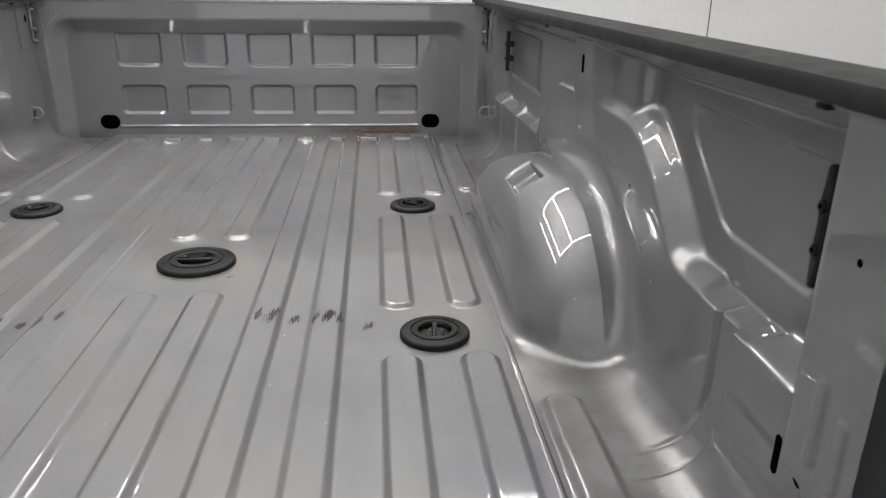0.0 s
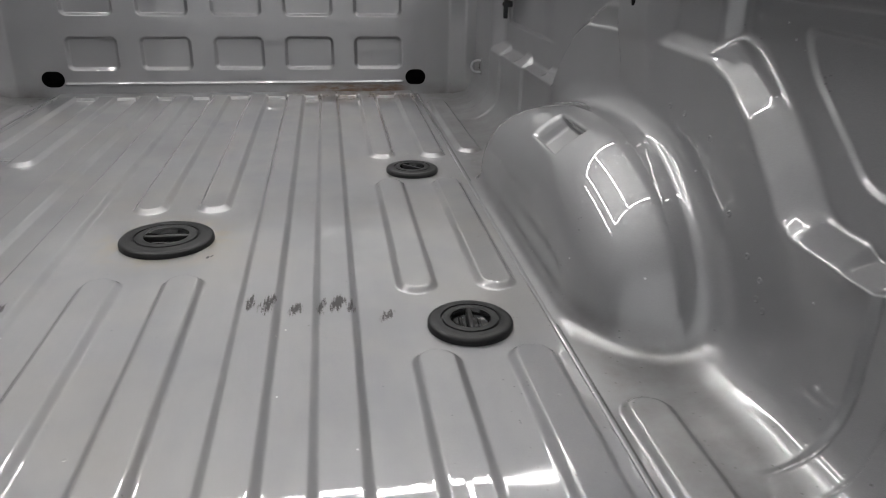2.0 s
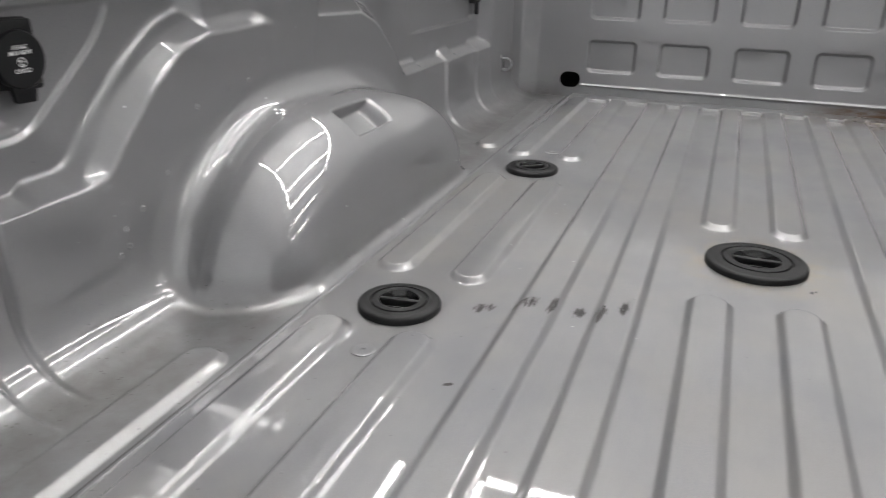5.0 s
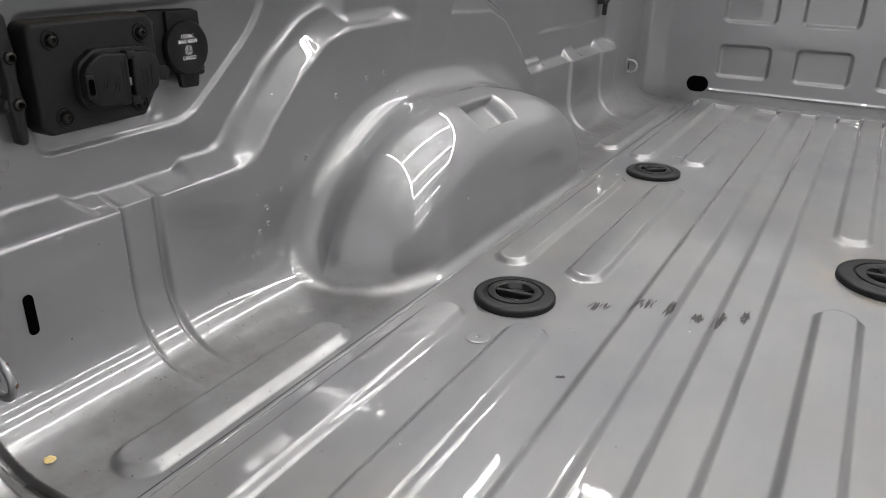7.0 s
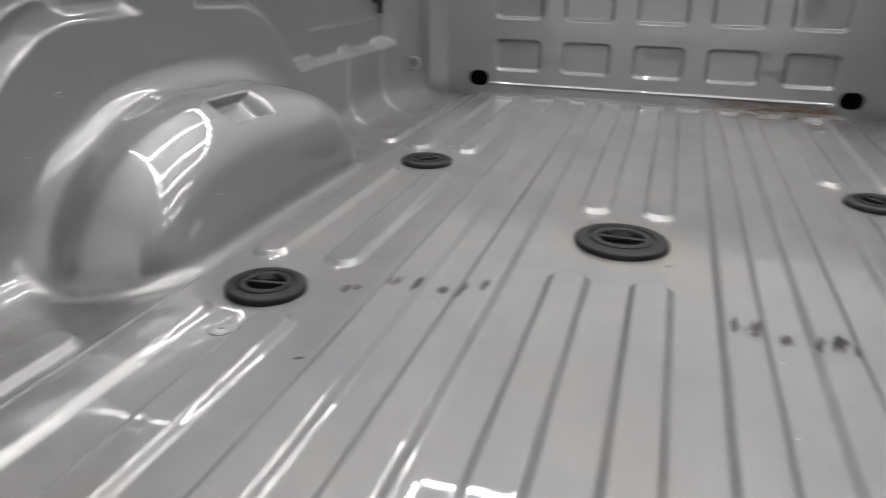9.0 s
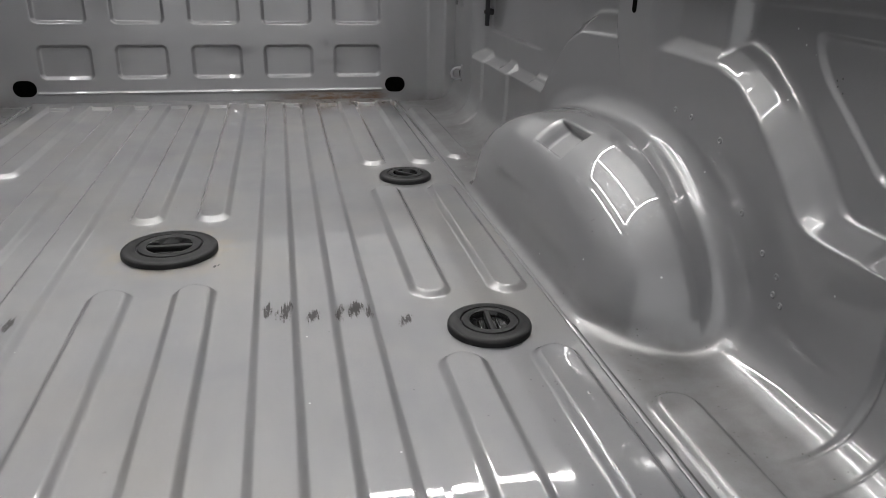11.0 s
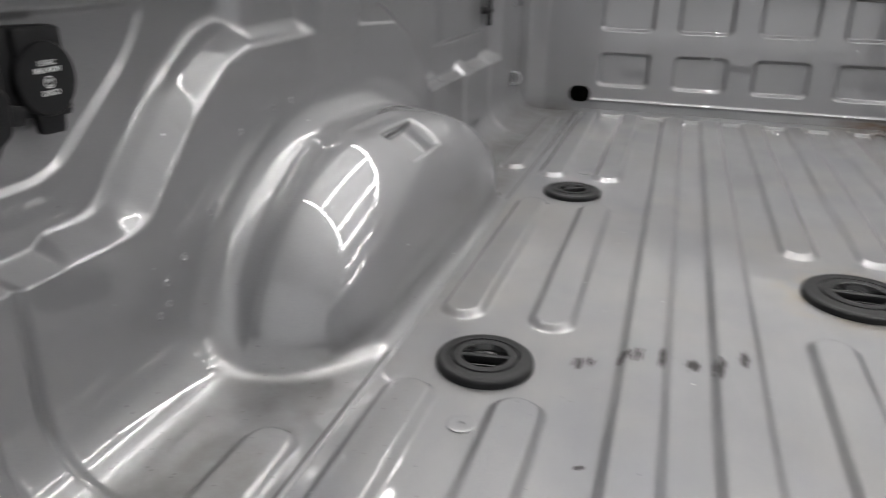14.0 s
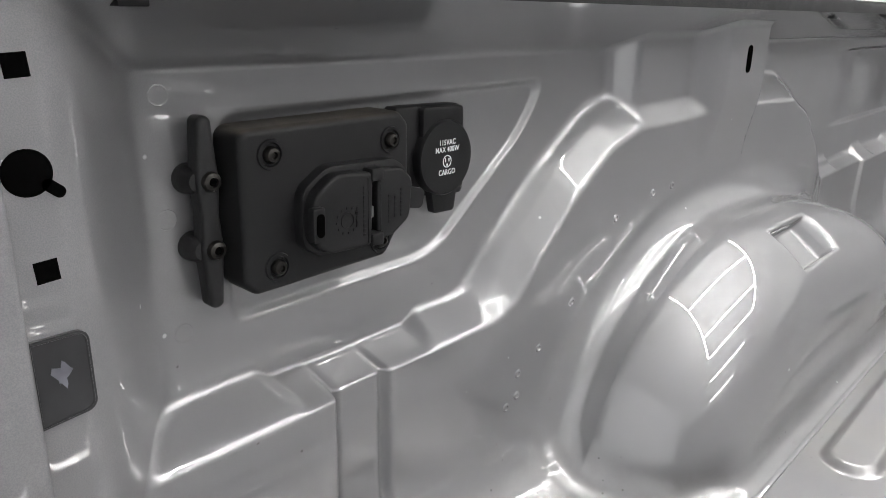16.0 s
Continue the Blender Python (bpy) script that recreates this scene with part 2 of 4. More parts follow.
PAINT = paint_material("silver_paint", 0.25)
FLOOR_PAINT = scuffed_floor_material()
FRONT_PAINT = front_material()
BOX = dusty_black()
BLACK = plain_material("black_plastic", (0.009, 0.009, 0.0098), 0.5, grain=0.12, grain_scale=900, gloss=0.2)
CAP = plain_material("rail_plastic", (0.012, 0.012, 0.013), 0.8, grain=0.4, grain_scale=700, gloss=0.25)
SHINY = plain_material("shiny_rubber", (0.006, 0.006, 0.0066), 0.14, spread=0.2)
RUBBER = plain_material("black_rubber", (0.010, 0.010, 0.0108), 0.5, grain=0.15, grain_scale=300, spread=0.35, gloss=0.22)
CAST = plain_material("black_cast_metal", (0.009, 0.009, 0.010), 0.48, gloss=0.35, grain=0.2, grain_scale=500, spread=0.3)
STEEL = plain_material("dark_steel", (0.045, 0.043, 0.041), 0.42, metal=1.0, spread=0.3)
ZINC = plain_material("grey_steel", (0.33, 0.33, 0.34), 0.4, metal=0.8, spread=0.2)
HOLE = plain_material("dark_hollow", (0.0015, 0.0015, 0.0015), 0.9, gloss=0.0)
PLUG = plain_material("dark_grey_plug", (0.016, 0.016, 0.018), 0.4, spread=0.3)
SMEAR = plain_material("pale_dust", (0.10, 0.10, 0.12), 0.9, spread=0.5)
INK = plain_material("white_print", (0.75, 0.75, 0.75), 0.6)
WALL = plain_material("white_wall", (0.80, 0.80, 0.795), 0.6, spread=0.03)
GREY_WALL = plain_material("grey_wall", (0.30, 0.30, 0.30), 0.7, spread=0.05)
CEILING = plain_material("white_ceiling", (0.86, 0.86, 0.86), 0.8, spread=0.03)
CONCRETE = plain_material("pale_floor", (0.30, 0.30, 0.295), 0.3, spread=0.08)
JOINT = plain_material("grey_joint", (0.25, 0.25, 0.25), 0.7)
RUST = plain_material("rust", (0.09, 0.045, 0.02), 0.85, spread=0.5)
CRUMB = plain_material("dry_leaf", (0.55, 0.42, 0.18), 0.8, spread=0.3)
SEAL = plain_material("dark_seam", (0.03, 0.03, 0.03), 0.7)
DAY = glow_material("daylight", (0.97, 0.985, 1.0), DAY_POWER)
LED = glow_material("led_tube", (1.0, 0.986, 0.964), TUBE_POWER)


# ---- mesh helpers ----
def thing(name, label, category, at=(0, 0, 0), group="", kind=""):
    ob = new(name)
    ob.empty_display_size = 0.02
    ob.location = at
    return tagged(ob, label, category, group, kind)


def part(name, bm, material, parent, label="", smooth=True, at=None):
    me = bpy.data.meshes.new(name)
    bm.to_mesh(me)
    bm.free()
    if smooth:
        me.polygons.foreach_set("use_smooth", [True] * len(me.polygons))
        me.set_sharp_from_angle(angle=radians(38))
    me.materials.append(material)
    ob = new(name, me)
    ob.parent = parent
    if at is not None:
        ob.matrix_local = at if isinstance(at, Matrix) else Matrix.Translation(at)
    if label:
        ob["label"] = label
    return ob


def block(sx, sy, sz, bevel=0.0, seg=2, at=(0, 0, 0)):
    bm = bmesh.new()
    bmesh.ops.create_cube(bm, size=1, matrix=Matrix.Translation(at) @ Matrix.Diagonal((sx, sy, sz, 1)))
    if bevel:
        bmesh.ops.bevel(bm, geom=bm.edges[:], offset=bevel, segments=seg, affect="EDGES", profile=0.5)
    return bm


def turned(profile, n=48):
    """A solid of revolution about z from (radius, height) pairs."""
    bm = bmesh.new()
    rings = []
    for r, z in profile:
        if r < 1e-6:
            rings.append([bm.verts.new((0, 0, z))])
        else:
            rings.append([bm.verts.new((r * math.cos(2 * math.pi * i / n), r * math.sin(2 * math.pi * i / n), z)) for i in range(n)])
    for a, b in zip(rings, rings[1:]):
        for i in range(n):
            j = (i + 1) % n
            if len(a) == 1 and len(b) == 1:
                continue
            if len(a) == 1:
                bm.faces.new((a[0], b[i], b[j]))
            elif len(b) == 1:
                bm.faces.new((a[i], a[j], b[0]))
            else:
                bm.faces.new((a[i], a[j], b[j], b[i]))
    bmesh.ops.recalc_face_normals(bm, faces=bm.faces[:])
    return bm


def rounded(points, r, seg=5):
    """A polygon with its corners rounded; r is one radius or one for each corner."""
    out, n = [], len(points)
    rs = r if isinstance(r, (list, tuple)) else [r] * n
    for i in range(n):
        p, a, b = Vector(points[i]), Vector(points[i - 1]), Vector(points[(i + 1) % n])
        u, v = (a - p).normalized(), (b - p).normalized()
        half = u.angle(v) / 2
        reach = min(rs[i] / max(math.tan(half), 1e-3), (a - p).length * 0.49, (b - p).length * 0.49)
        if reach < 1e-5:
            out.append(p)
            continue
        rad = reach * math.tan(half)
        c = p + (u + v).normalized() * (rad / math.sin(half))
        s, e = p + u * reach - c, p + v * reach - c
        turn = s.angle_signed(e)
        for k in range(seg + 1):
            w = -turn * k / seg
            out.append(c + Vector((s.x * math.cos(w) - s.y * math.sin(w), s.x * math.sin(w) + s.y * math.cos(w))))
    return out


def slab(outline, depth, bevel=0.0, seg=2):
    """An outline in x, y raised along z from 0 to depth, with its upper edge rounded."""
    bm = bmesh.new()
    f = bm.faces.new([bm.verts.new((p[0], p[1], 0)) for p in outline])
    if f.normal.z < 0 or f.calc_area() == 0:
        f.normal_update()
    if f.normal.z > 0:
        f.normal_flip()
    top = bmesh.ops.extrude_face_region(bm, geom=[f])
    bmesh.ops.translate(bm, verts=[v for v in top["geom"] if isinstance(v, bmesh.types.BMVert)], vec=(0, 0, depth))
    bmesh.ops.recalc_face_normals(bm, faces=bm.faces[:])
    if bevel:
        edges = [e for e in bm.edges if all(abs(v.co.z - depth) < 1e-6 for v in e.verts)]
        bmesh.ops.bevel(bm, geom=edges, offset=bevel, segments=seg, affect="EDGES", profile=0.5)
    return bm


def rod(points, r, n=10, closed=False):
    """A round bar along a path."""
    bm = bmesh.new()
    pts = [Vector(p) for p in points]
    rings, side = [], None
    for i, p in enumerate(pts):
        a = pts[i - 1] if (i or closed) else p
        b = pts[(i + 1) % len(pts)] if (i + 1 < len(pts) or closed) else p
        d = (b - a).normalized()
        if side is None:
            side = d.orthogonal().normalized()
        side = (side - d * side.dot(d)).normalized()
        up = d.cross(side)
        rings.append([bm.verts.new(p + (side * math.cos(2 * math.pi * k / n) + up * math.sin(2 * math.pi * k / n)) * r) for k in range(n)])
    pairs = list(zip(rings, rings[1:])) + ([(rings[-1], rings[0])] if closed else [])
    for a, b in pairs:
        for k in range(n):
            bm.faces.new((a[k], a[(k + 1) % n], b[(k + 1) % n], b[k]))
    if not closed:
        bm.faces.new(rings[0][::-1])
        bm.faces.new(rings[-1])
    bmesh.ops.recalc_face_normals(bm, faces=bm.faces[:])
    return bm


def merge(*parts):
    bm = bmesh.new()
    for p, m in parts:
        me = bpy.data.meshes.new("joined")
        p.to_mesh(me)
        p.free()
        me.transform(m)
        bm.from_mesh(me)
        bpy.data.meshes.remove(me)
    return bm


def on_left_wall(x, y, z):
    """Local x runs along the bed to its front, local y up, local z into the bed."""
    return Matrix(((0, 0, 1, x), (1, 0, 0, y), (0, 1, 0, z), (0, 0, 0, 1)))


def on_right_wall(x, y, z):
    """The same facing the other way: local x runs to the tail."""
    return Matrix(((0, 0, -1, x), (-1, 0, 0, y), (0, 1, 0, z), (0, 0, 0, 1)))


def step(a, b, t):
    t = np.clip((t - a) / (b - a), 0, 1)
    return t * t * (3 - 2 * t)


def smooth_min(a, b, k):
    h = np.maximum(k - np.abs(a - b), 0) / k
    return np.minimum(a, b) - h * h * k * 0.25


def smooth_max(a, b, k):
    return -smooth_min(-a, -b, k)


def sheet(name, co, quads, normals, material, parent=None):
    me = bpy.data.meshes.new(name)
    me.vertices.add(len(co))
    me.vertices.foreach_set("co", np.ascontiguousarray(co, dtype=np.float32).ravel())
    me.loops.add(len(quads) * 4)
    me.loops.foreach_set("vertex_index", np.ascontiguousarray(quads, dtype=np.int32).ravel())
    me.polygons.add(len(quads))
    me.polygons.foreach_set("loop_start", np.arange(0, len(quads) * 4, 4, dtype=np.int32))
    me.polygons.foreach_set("use_smooth", np.ones(len(quads), dtype=bool))
    me.update(calc_edges=True)
    me.normals_split_custom_set_from_vertices(normals.astype(np.float32))
    me.materials.append(material)
    ob = new(name, me)
    ob.parent = parent
    return ob


def grid_quads(nu, nv):
    i = np.arange(nu * nv).reshape(nu, nv)
    return np.stack([i[:-1, :-1], i[1:, :-1], i[1:, 1:], i[:-1, 1:]], -1).reshape(-1, 4)


# ---- the pressed bed ----
SEAM, FRONT, TAIL, RIM = 0.622, 2.514, 0.20, 0.502
RIB_H, RIB_W = 0.0095, 0.0345
RIBS = [(0.063, ((0.0, 1.03), (1.335, 2.60))), (0.188, ((0.0, 2.60),)), (0.302, ((0.0, 2.60),)),
        (0.433, ((0.0, 0.752), (0.925, 1.516), (1.70, 2.60))), (0.563, ((0.0, 0.752), (0.925, 1.516), (1.70, 2.60))),
        (0.668, ((0.245, 0.612), (1.745, 2.42)))]


def floor_height(x, y):
    """Long raised ribs with round ends."""
    z = np.zeros(np.broadcast(x, y).shape)
    ax = np.abs(x)
    near = np.min([np.abs(ax - c) for c, spans in RIBS[:5]], axis=0)
    edge = 2.475 + 0.028 * (1 - step(0.030, 0.036, near))
    flange = 0.0108 * step(0, 0.003, y - edge) * (1 - step(0.598, 0.604, ax))
    for c, spans in RIBS:
        for a, b in spans:
            dy = np.maximum(np.maximum(a + RIB_W - y, y - (b - RIB_W)), 0)
            d = np.sqrt((ax - c) ** 2 + dy ** 2) - RIB_W
            z = np.maximum(z, RIB_H * (1 - step(-0.0135, 0.0015, d)))
    return np.maximum(z, flange)


# the line at which the lower wall steps back: shelf, wheel arch, shelf
_y = np.linspace(0, 2.7, 2701)
_z = np.interp(_y, [0, 0.585, 0.612, 0.65, 0.72, 0.79, 0.85, 1.13, 1.36, 1.44, 1.52, 1.58, 1.605, 2.7],
               [0.208, 0.213, 0.226, 0.272, 0.335, 0.380, 0.396, 0.402, 0.392, 0.362, 0.300, 0.235, 0.210, 0.208])
_z = np.convolve(np.pad(_z, 15, mode="edge"), np.ones(31) / 31, mode="valid")
_slope = np.sqrt(1 + np.gradient(_z, _y) ** 2)
PANEL_REAR = ((0.345, 0.424), (0.715, 0.430), (0.695, 0.388), (0.556, 0.278), (0.345, 0.274))
PANEL_FRONT = ((1.66, 0.436), (2.19, 0.436), (2.19, 0.285), (1.66, 0.285))


def panel_inset(y, z, corners):
    """Distance to a convex panel outline, negative inside."""
    d = None
    for (ya, za), (yb, zb) in zip(corners, corners[1:] + corners[:1]):
        n = math.hypot(yb - ya, zb - za)
        e = ((y - ya) * -(zb - za) + (z - za) * (yb - ya)) / n
        d = e if d is None else smooth_max(d, e, 0.018)
    return d


def wall_depth(y, z):
    """How far the side wall stands in from its outermost plane."""
    over = (z - np.interp(y, _y, _z)) / np.interp(y, _y, _slope)
    back = 0.005 + 0.020 * step(0.57, 0.66, y) * (1 - step(1.5, 1.6, y)) + 0.007 * step(1.5, 1.6, y)
    dip = 0.0
    for a, b, c in ((0.362, 0.378, 0.510), (1.715, 1.735, 1.882), (1.965, 1.985, 2.128)):
        dip = dip + step(a, b, y + 0.4 * over) * (1 - step(c, c + 0.016, y - 0.5 * over))
    rise = 0.021 - 0.013 * dip
    low = 0.047 * (1 - smooth_min(smooth_max((over + back) / (rise + back), over * 0, 0.10), over * 0 + 1, 0.10))
    out = 1 - step(-0.002, 0.012, over)
    low = low + out * (0.010 - 0.012 * step(0.399, 0.408, y) + 0.005 * step(0.455, 0.464, y))
    low = low - 0.005 * out * (np.exp(-((y - 0.4055) / 0.0042) ** 2) + np.exp(-((y - 0.4585) / 0.0042) ** 2))
    low = low - 0.014 * out * step(1.50, 1.66, y) * (1 - 0.5 * step(1.880, 1.896, y) - 0.5 * step(2.122, 2.138, y))
    low = low * (1 - step(2.26, 2.30, y))
    post = 0.095 * (1 - step(0.205, 0.304, y))
    post = post * step(0.12, 0.17, z) + 0.095 * (1 - step(0.172, 0.186, y)) * (1 - step(0.12, 0.17, z))
    front = 0.047 * step(2.215, 2.285, y)
    top = 0.092 * np.clip((z - 0.456) / 0.042, 0, 1.2)
    end = 1 - step(1.158, 1.170, y)
    pillar = 0.036 * step(0.826, 0.868, y) * end * step(0.22, 0.30, z)
    pillar = pillar + 0.030 * step(0.986, 1.040, y) * end * step(0.25, 0.41, z)
    for c, lo, hi in ((0.172, 0.20, 0.27), (0.138, 0.195, 0.25)):
        r = np.sqrt((y - c) ** 2 + np.maximum(np.maximum(lo - z, z - hi), 0) ** 2)
        post = post + 0.003 * (1 - step(0.005, 0.011, r))
    d = smooth_max(smooth_max(low, post, 0.012), front, 0.012)
    d = smooth_max(smooth_max(d, top, 0.016), pillar, 0.012)
    for corners, deep in ((PANEL_REAR, 0.0055), (PANEL_FRONT, 0.009 * step(1.68, 1.86, y))):
        d = d - deep * (1 - step(-0.0055, 0.0030, panel_inset(y, z, corners)))
    return d


def well_gap(x, y, z):
    """Clearance to the wheel housing: a barrel and the shoulder that joins it to the wall."""
    up = np.maximum(z, 0) + 1e-4

    def arch(middle, tail, nose, h, p):
        b = np.where(y < middle, tail, nose)
        u, v = np.abs(y - middle) / b + 1e-4, up / h
        s = (u ** p + v ** p) ** (1 / p)
        return (s - 1) / (s ** (1 - p) * np.sqrt((u ** (p - 1) / b) ** 2 + (v ** (p - 1) / h) ** 2))

    a = arch(1.035, 0.337, 0.524, 0.242, np.where(y < 1.035, 1.87, 2.4)) + 0.22 * np.maximum(x - 0.765, 0)
    b = 0.641 - x
    r = 0.147 - 0.06 * step(1.2, 1.5, y)
    barrel = np.minimum(np.maximum(a, b) + r, 0) + np.sqrt(np.maximum(a + r, 0) ** 2 + np.maximum(b + r, 0) ** 2) - r
    a, b, r = arch(1.135, 0.456, 0.456, 0.268, 2.3), 0.818 - x, 0.034
    shoulder = np.minimum(np.maximum(a, b) + r, 0) + np.sqrt(np.maximum(a + r, 0) ** 2 + np.maximum(b + r, 0) ** 2) - r
    g = smooth_min(barrel, shoulder, 0.06)
    # hollowed grip near the top of the inner edge
    u, v = (x - 0.698) * 0.80 + (z - 0.213) * 0.6, (x - 0.698) * -0.6 + (z - 0.213) * 0.80
    hole = smooth_max(smooth_max(np.abs(u) - 0.030, np.abs(v) - 0.034, 0.006), np.abs(y - 1.125 - 0.3 * np.maximum(v, -0.02)) - 0.078 - 0.7 * np.maximum(v, -0.034), 0.006)
    return smooth_max(g, -hole, 0.008)


def side_gap(x, y, z):
    """Clearance to the pressed side: wall, wheel housing and outer floor."""
    wall = 0.87 - wall_depth(y, z) - x
    ground = z - floor_height(x, y) + 0.014 * (step(TAIL - 0.014, TAIL - 0.010, y) - step(TAIL - 0.004, TAIL, y))
    return smooth_min(smooth_min(wall, ground, 0.11), well_gap(x, y, z), 0.030)


def press(gap, lo, hi, h):
    """The surface where gap is 0, as quads with true normals."""
    ax = [np.arange(a, b + h * 0.5, h) for a, b in zip(lo, hi)]
    f = gap(ax[0][:, None, None], ax[1][None, :, None], ax[2][None, None, :]).astype(np.float32)
    s = f > 0
    n = np.array(s.shape) - 1
    corner = [s[i:i + n[0], j:j + n[1], k:k + n[2]] for i in (0, 1) for j in (0, 1) for k in (0, 1)]
    total = np.sum(corner, axis=0, dtype=np.int8)
    act = (total > 0) & (total < 8)
    idx = np.full(act.shape, -1, np.int64)
    cells = np.argwhere(act)
    idx[act] = np.arange(len(cells))
    co = (cells + 0.5) * h + np.array(lo)
    quads = []
    for axis in range(3):
        o1, o2 = [a for a in range(3) if a != axis]
        a = [slice(None)] * 3
        b = [slice(None)] * 3
        a[axis], b[axis] = slice(0, -1), slice(1, None)
        a[o1] = b[o1] = slice(1, -1)
        a[o2] = b[o2] = slice(1, -1)
        cross = s[tuple(a)] != s[tuple(b)]
        up = s[tuple(b)][cross]
        e = np.argwhere(cross)
        c = np.zeros_like(e)
        c[:, axis], c[:, o1], c[:, o2] = e[:, axis], e[:, o1] + 1, e[:, o2] + 1
        ring = []
        for d1, d2 in ((0, 0), (-1, 0), (-1, -1), (0, -1)):
            q = c.copy()
            q[:, o1] += d1
            q[:, o2] += d2
            ring.append(idx[q[:, 0], q[:, 1], q[:, 2]])
        quad = np.stack(ring, -1)
        flip = up if axis != 1 else ~up
        quad[flip] = quad[flip][:, ::-1]
        quads.append(quad)
    quads = np.concatenate(quads)
    quads = quads[(quads >= 0).all(1)]

    def slope(p, e=0.0012):
        out = np.empty_like(p)
        for k in range(3):
            d = np.zeros(3)
            d[k] = e
            out[:, k] = gap(*(p + d).T) - gap(*(p - d).T)
        return out / (2 * e)

    for _ in range(4):
        g = slope(co)
        m = np.maximum((g ** 2).sum(1), 0.2)
        move = -(gap(*co.T) / m)[:, None] * g
        size = np.linalg.norm(move, axis=1)[:, None]
        co = co + move * np.minimum(1, 0.6 * h / np.maximum(size, 1e-9))
    g = slope(co)
    return co, quads, g / np.maximum(np.linalg.norm(g, axis=1), 1e-9)[:, None]


def facing(co, quads, normals):
    """Turns the quads so that their windings agree with the normals."""
    p = co[quads]
    n = np.cross(p[:, 2] - p[:, 0], p[:, 3] - p[:, 1])
    wrong = (n * normals[quads[:, 0]]).sum(1) < 0
    quads = quads.copy()
    quads[wrong] = quads[wrong][:, ::-1]
    return quads


def used_only(co, quads, normals):
    ids, back = np.unique(quads, return_inverse=True)
    return co[ids], back.reshape(quads.shape), normals[ids]


def surface(y, z):
    """The distance of the side wall's face from the middle line at that place."""
    a, b = 0.70, 0.89
    for _ in range(30):
        m = (a + b) / 2
        if side_gap(np.array([m]), np.array([y]), np.array([z]))[0] > 0:
            a = m
        else:
            b = m
    return a


co, quads, normals = press(side_gap, (SEAM - 0.004, 0.11, -0.034), (0.888, 2.584, RIM), 0.003)
mid = co[quads].mean(1)
well = well_gap(*mid.T) < np.minimum(0.87 - wall_depth(mid[:, 1], mid[:, 2]) - mid[:, 0], mid[:, 2] - 0.004) - 0.004
walls = {}
for side, word in ((-1, "left"), (1, "right")):
    flip = np.array([side, 1, 1])
    wall = tagged(new("wall_" + word), "silver painted pressed steel side wall of a pickup bed", "bed wall", kind="structure")
    walls[side] = wall
    for name, pick in (("side_panel", ~well), ("wheel_housing", well)):
        c, q, nn = used_only(co, quads[pick], normals)
        c, nn = c * flip, nn * flip
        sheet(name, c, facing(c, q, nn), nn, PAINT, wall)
    # outer skin closes the side
    part("outer_panel", block(0.02, 2.52, 0.60, 0.006, at=(side * 0.895, 1.36, 0.19)), PAINT, wall)

# folded edge of the tailgate post
part("post_flange", block(0.014, 0.040, 0.36, 0.004, 3, at=(-0.771, 0.163, 0.25)), PAINT, walls[-1])
# weld dimples over the wheel housing
for side in (-1, 1):
    for y, z in ((0.897, 0.288), (0.946, 0.290), (0.814, 0.272), (0.735, 0.191), (0.677, 0.155), (0.642, 0.137), (0.642, 0.112), (0.625, 0.104)):
        place = (side * (surface(y, z) + 0.0004), y, z)
        part("weld_dimple", turned([(0.0056, -0.0002), (0.0042, 0.0013), (0.0030, 0.0016), (0.0016, 0.0002), (0, -0.0002)], 14), PAINT, walls[side], at=(on_left_wall if side < 0 else on_right_wall)(*place))

    # flat spot welds beside the cleat
    for y, z in ((0.304, 0.441), (0.302, 0.360), (0.306, 0.277)):
        place = (side * (surface(y, z) + 0.0003), y, z)
        part("spot_weld", turned([(0.0076, -0.0003), (0.0068, 0.0006), (0.0056, 0.0003), (0, 0.0003)], 24), PAINT, walls[side], at=(on_left_wall if side < 0 else on_right_wall)(*place))

# the middle of the floor
def lines_for(low, high, edges, reach, fine, coarse):
    """Grid lines that crowd where the pressing bends."""
    out = [low]
    while out[-1] < high - 1e-6:
        near = min(abs(out[-1] + fine - e) for e in edges)
        out.append(min(high, out[-1] + (fine if near < reach else min(coarse, max(fine, near - reach)))))
    return np.array(out)


rib_sides = [s * c + w for s in (-1, 1) for c, spans in RIBS[:5] for w in (-RIB_W + 0.005, RIB_W - 0.005)]
rib_ends = sorted({e for c, spans in RIBS[:5] for span in spans for e in span if 0.3 < e < 2.5})
xs = lines_for(-SEAM + 0.0015, SEAM - 0.0015, rib_sides, 0.009, 0.0013, 0.008)
ys = lines_for(TAIL, 2.60, rib_ends + [2.49], 0.042, 0.0020, 0.012)
gx, gy = np.meshgrid(xs, ys, indexing="ij")
gz = floor_height(gx, gy) + 0.0015
e = 0.001
nz = np.stack([-(floor_height(gx + e, gy) - floor_height(gx - e, gy)) / (2 * e), -(floor_height(gx, gy + e) - floor_height(gx, gy - e)) / (2 * e), np.ones_like(gx)], -1).reshape(-1, 3)
nz /= np.linalg.norm(nz, axis=1)[:, None]
floor = tagged(new("floor"), "ribbed silver painted steel pickup bed floor with scuffs", "bed floor", kind="structure")
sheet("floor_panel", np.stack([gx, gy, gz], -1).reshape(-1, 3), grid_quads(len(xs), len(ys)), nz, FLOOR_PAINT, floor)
part("floor_edge", block(1.24, 0.004, 0.05, 0.001, at=(0, TAIL - 0.001, -0.0255)), PAINT, floor)
part("tail_joint", block(1.62, 0.009, 0.006, at=(0, TAIL - 0.0065, -0.0125)), SEAL, floor, "dark joint at the tail edge", smooth=False)
part("rear_sill", block(1.24, 0.09, 0.03, 0.003, at=(0, TAIL - 0.056, -0.0155)), PAINT, floor)
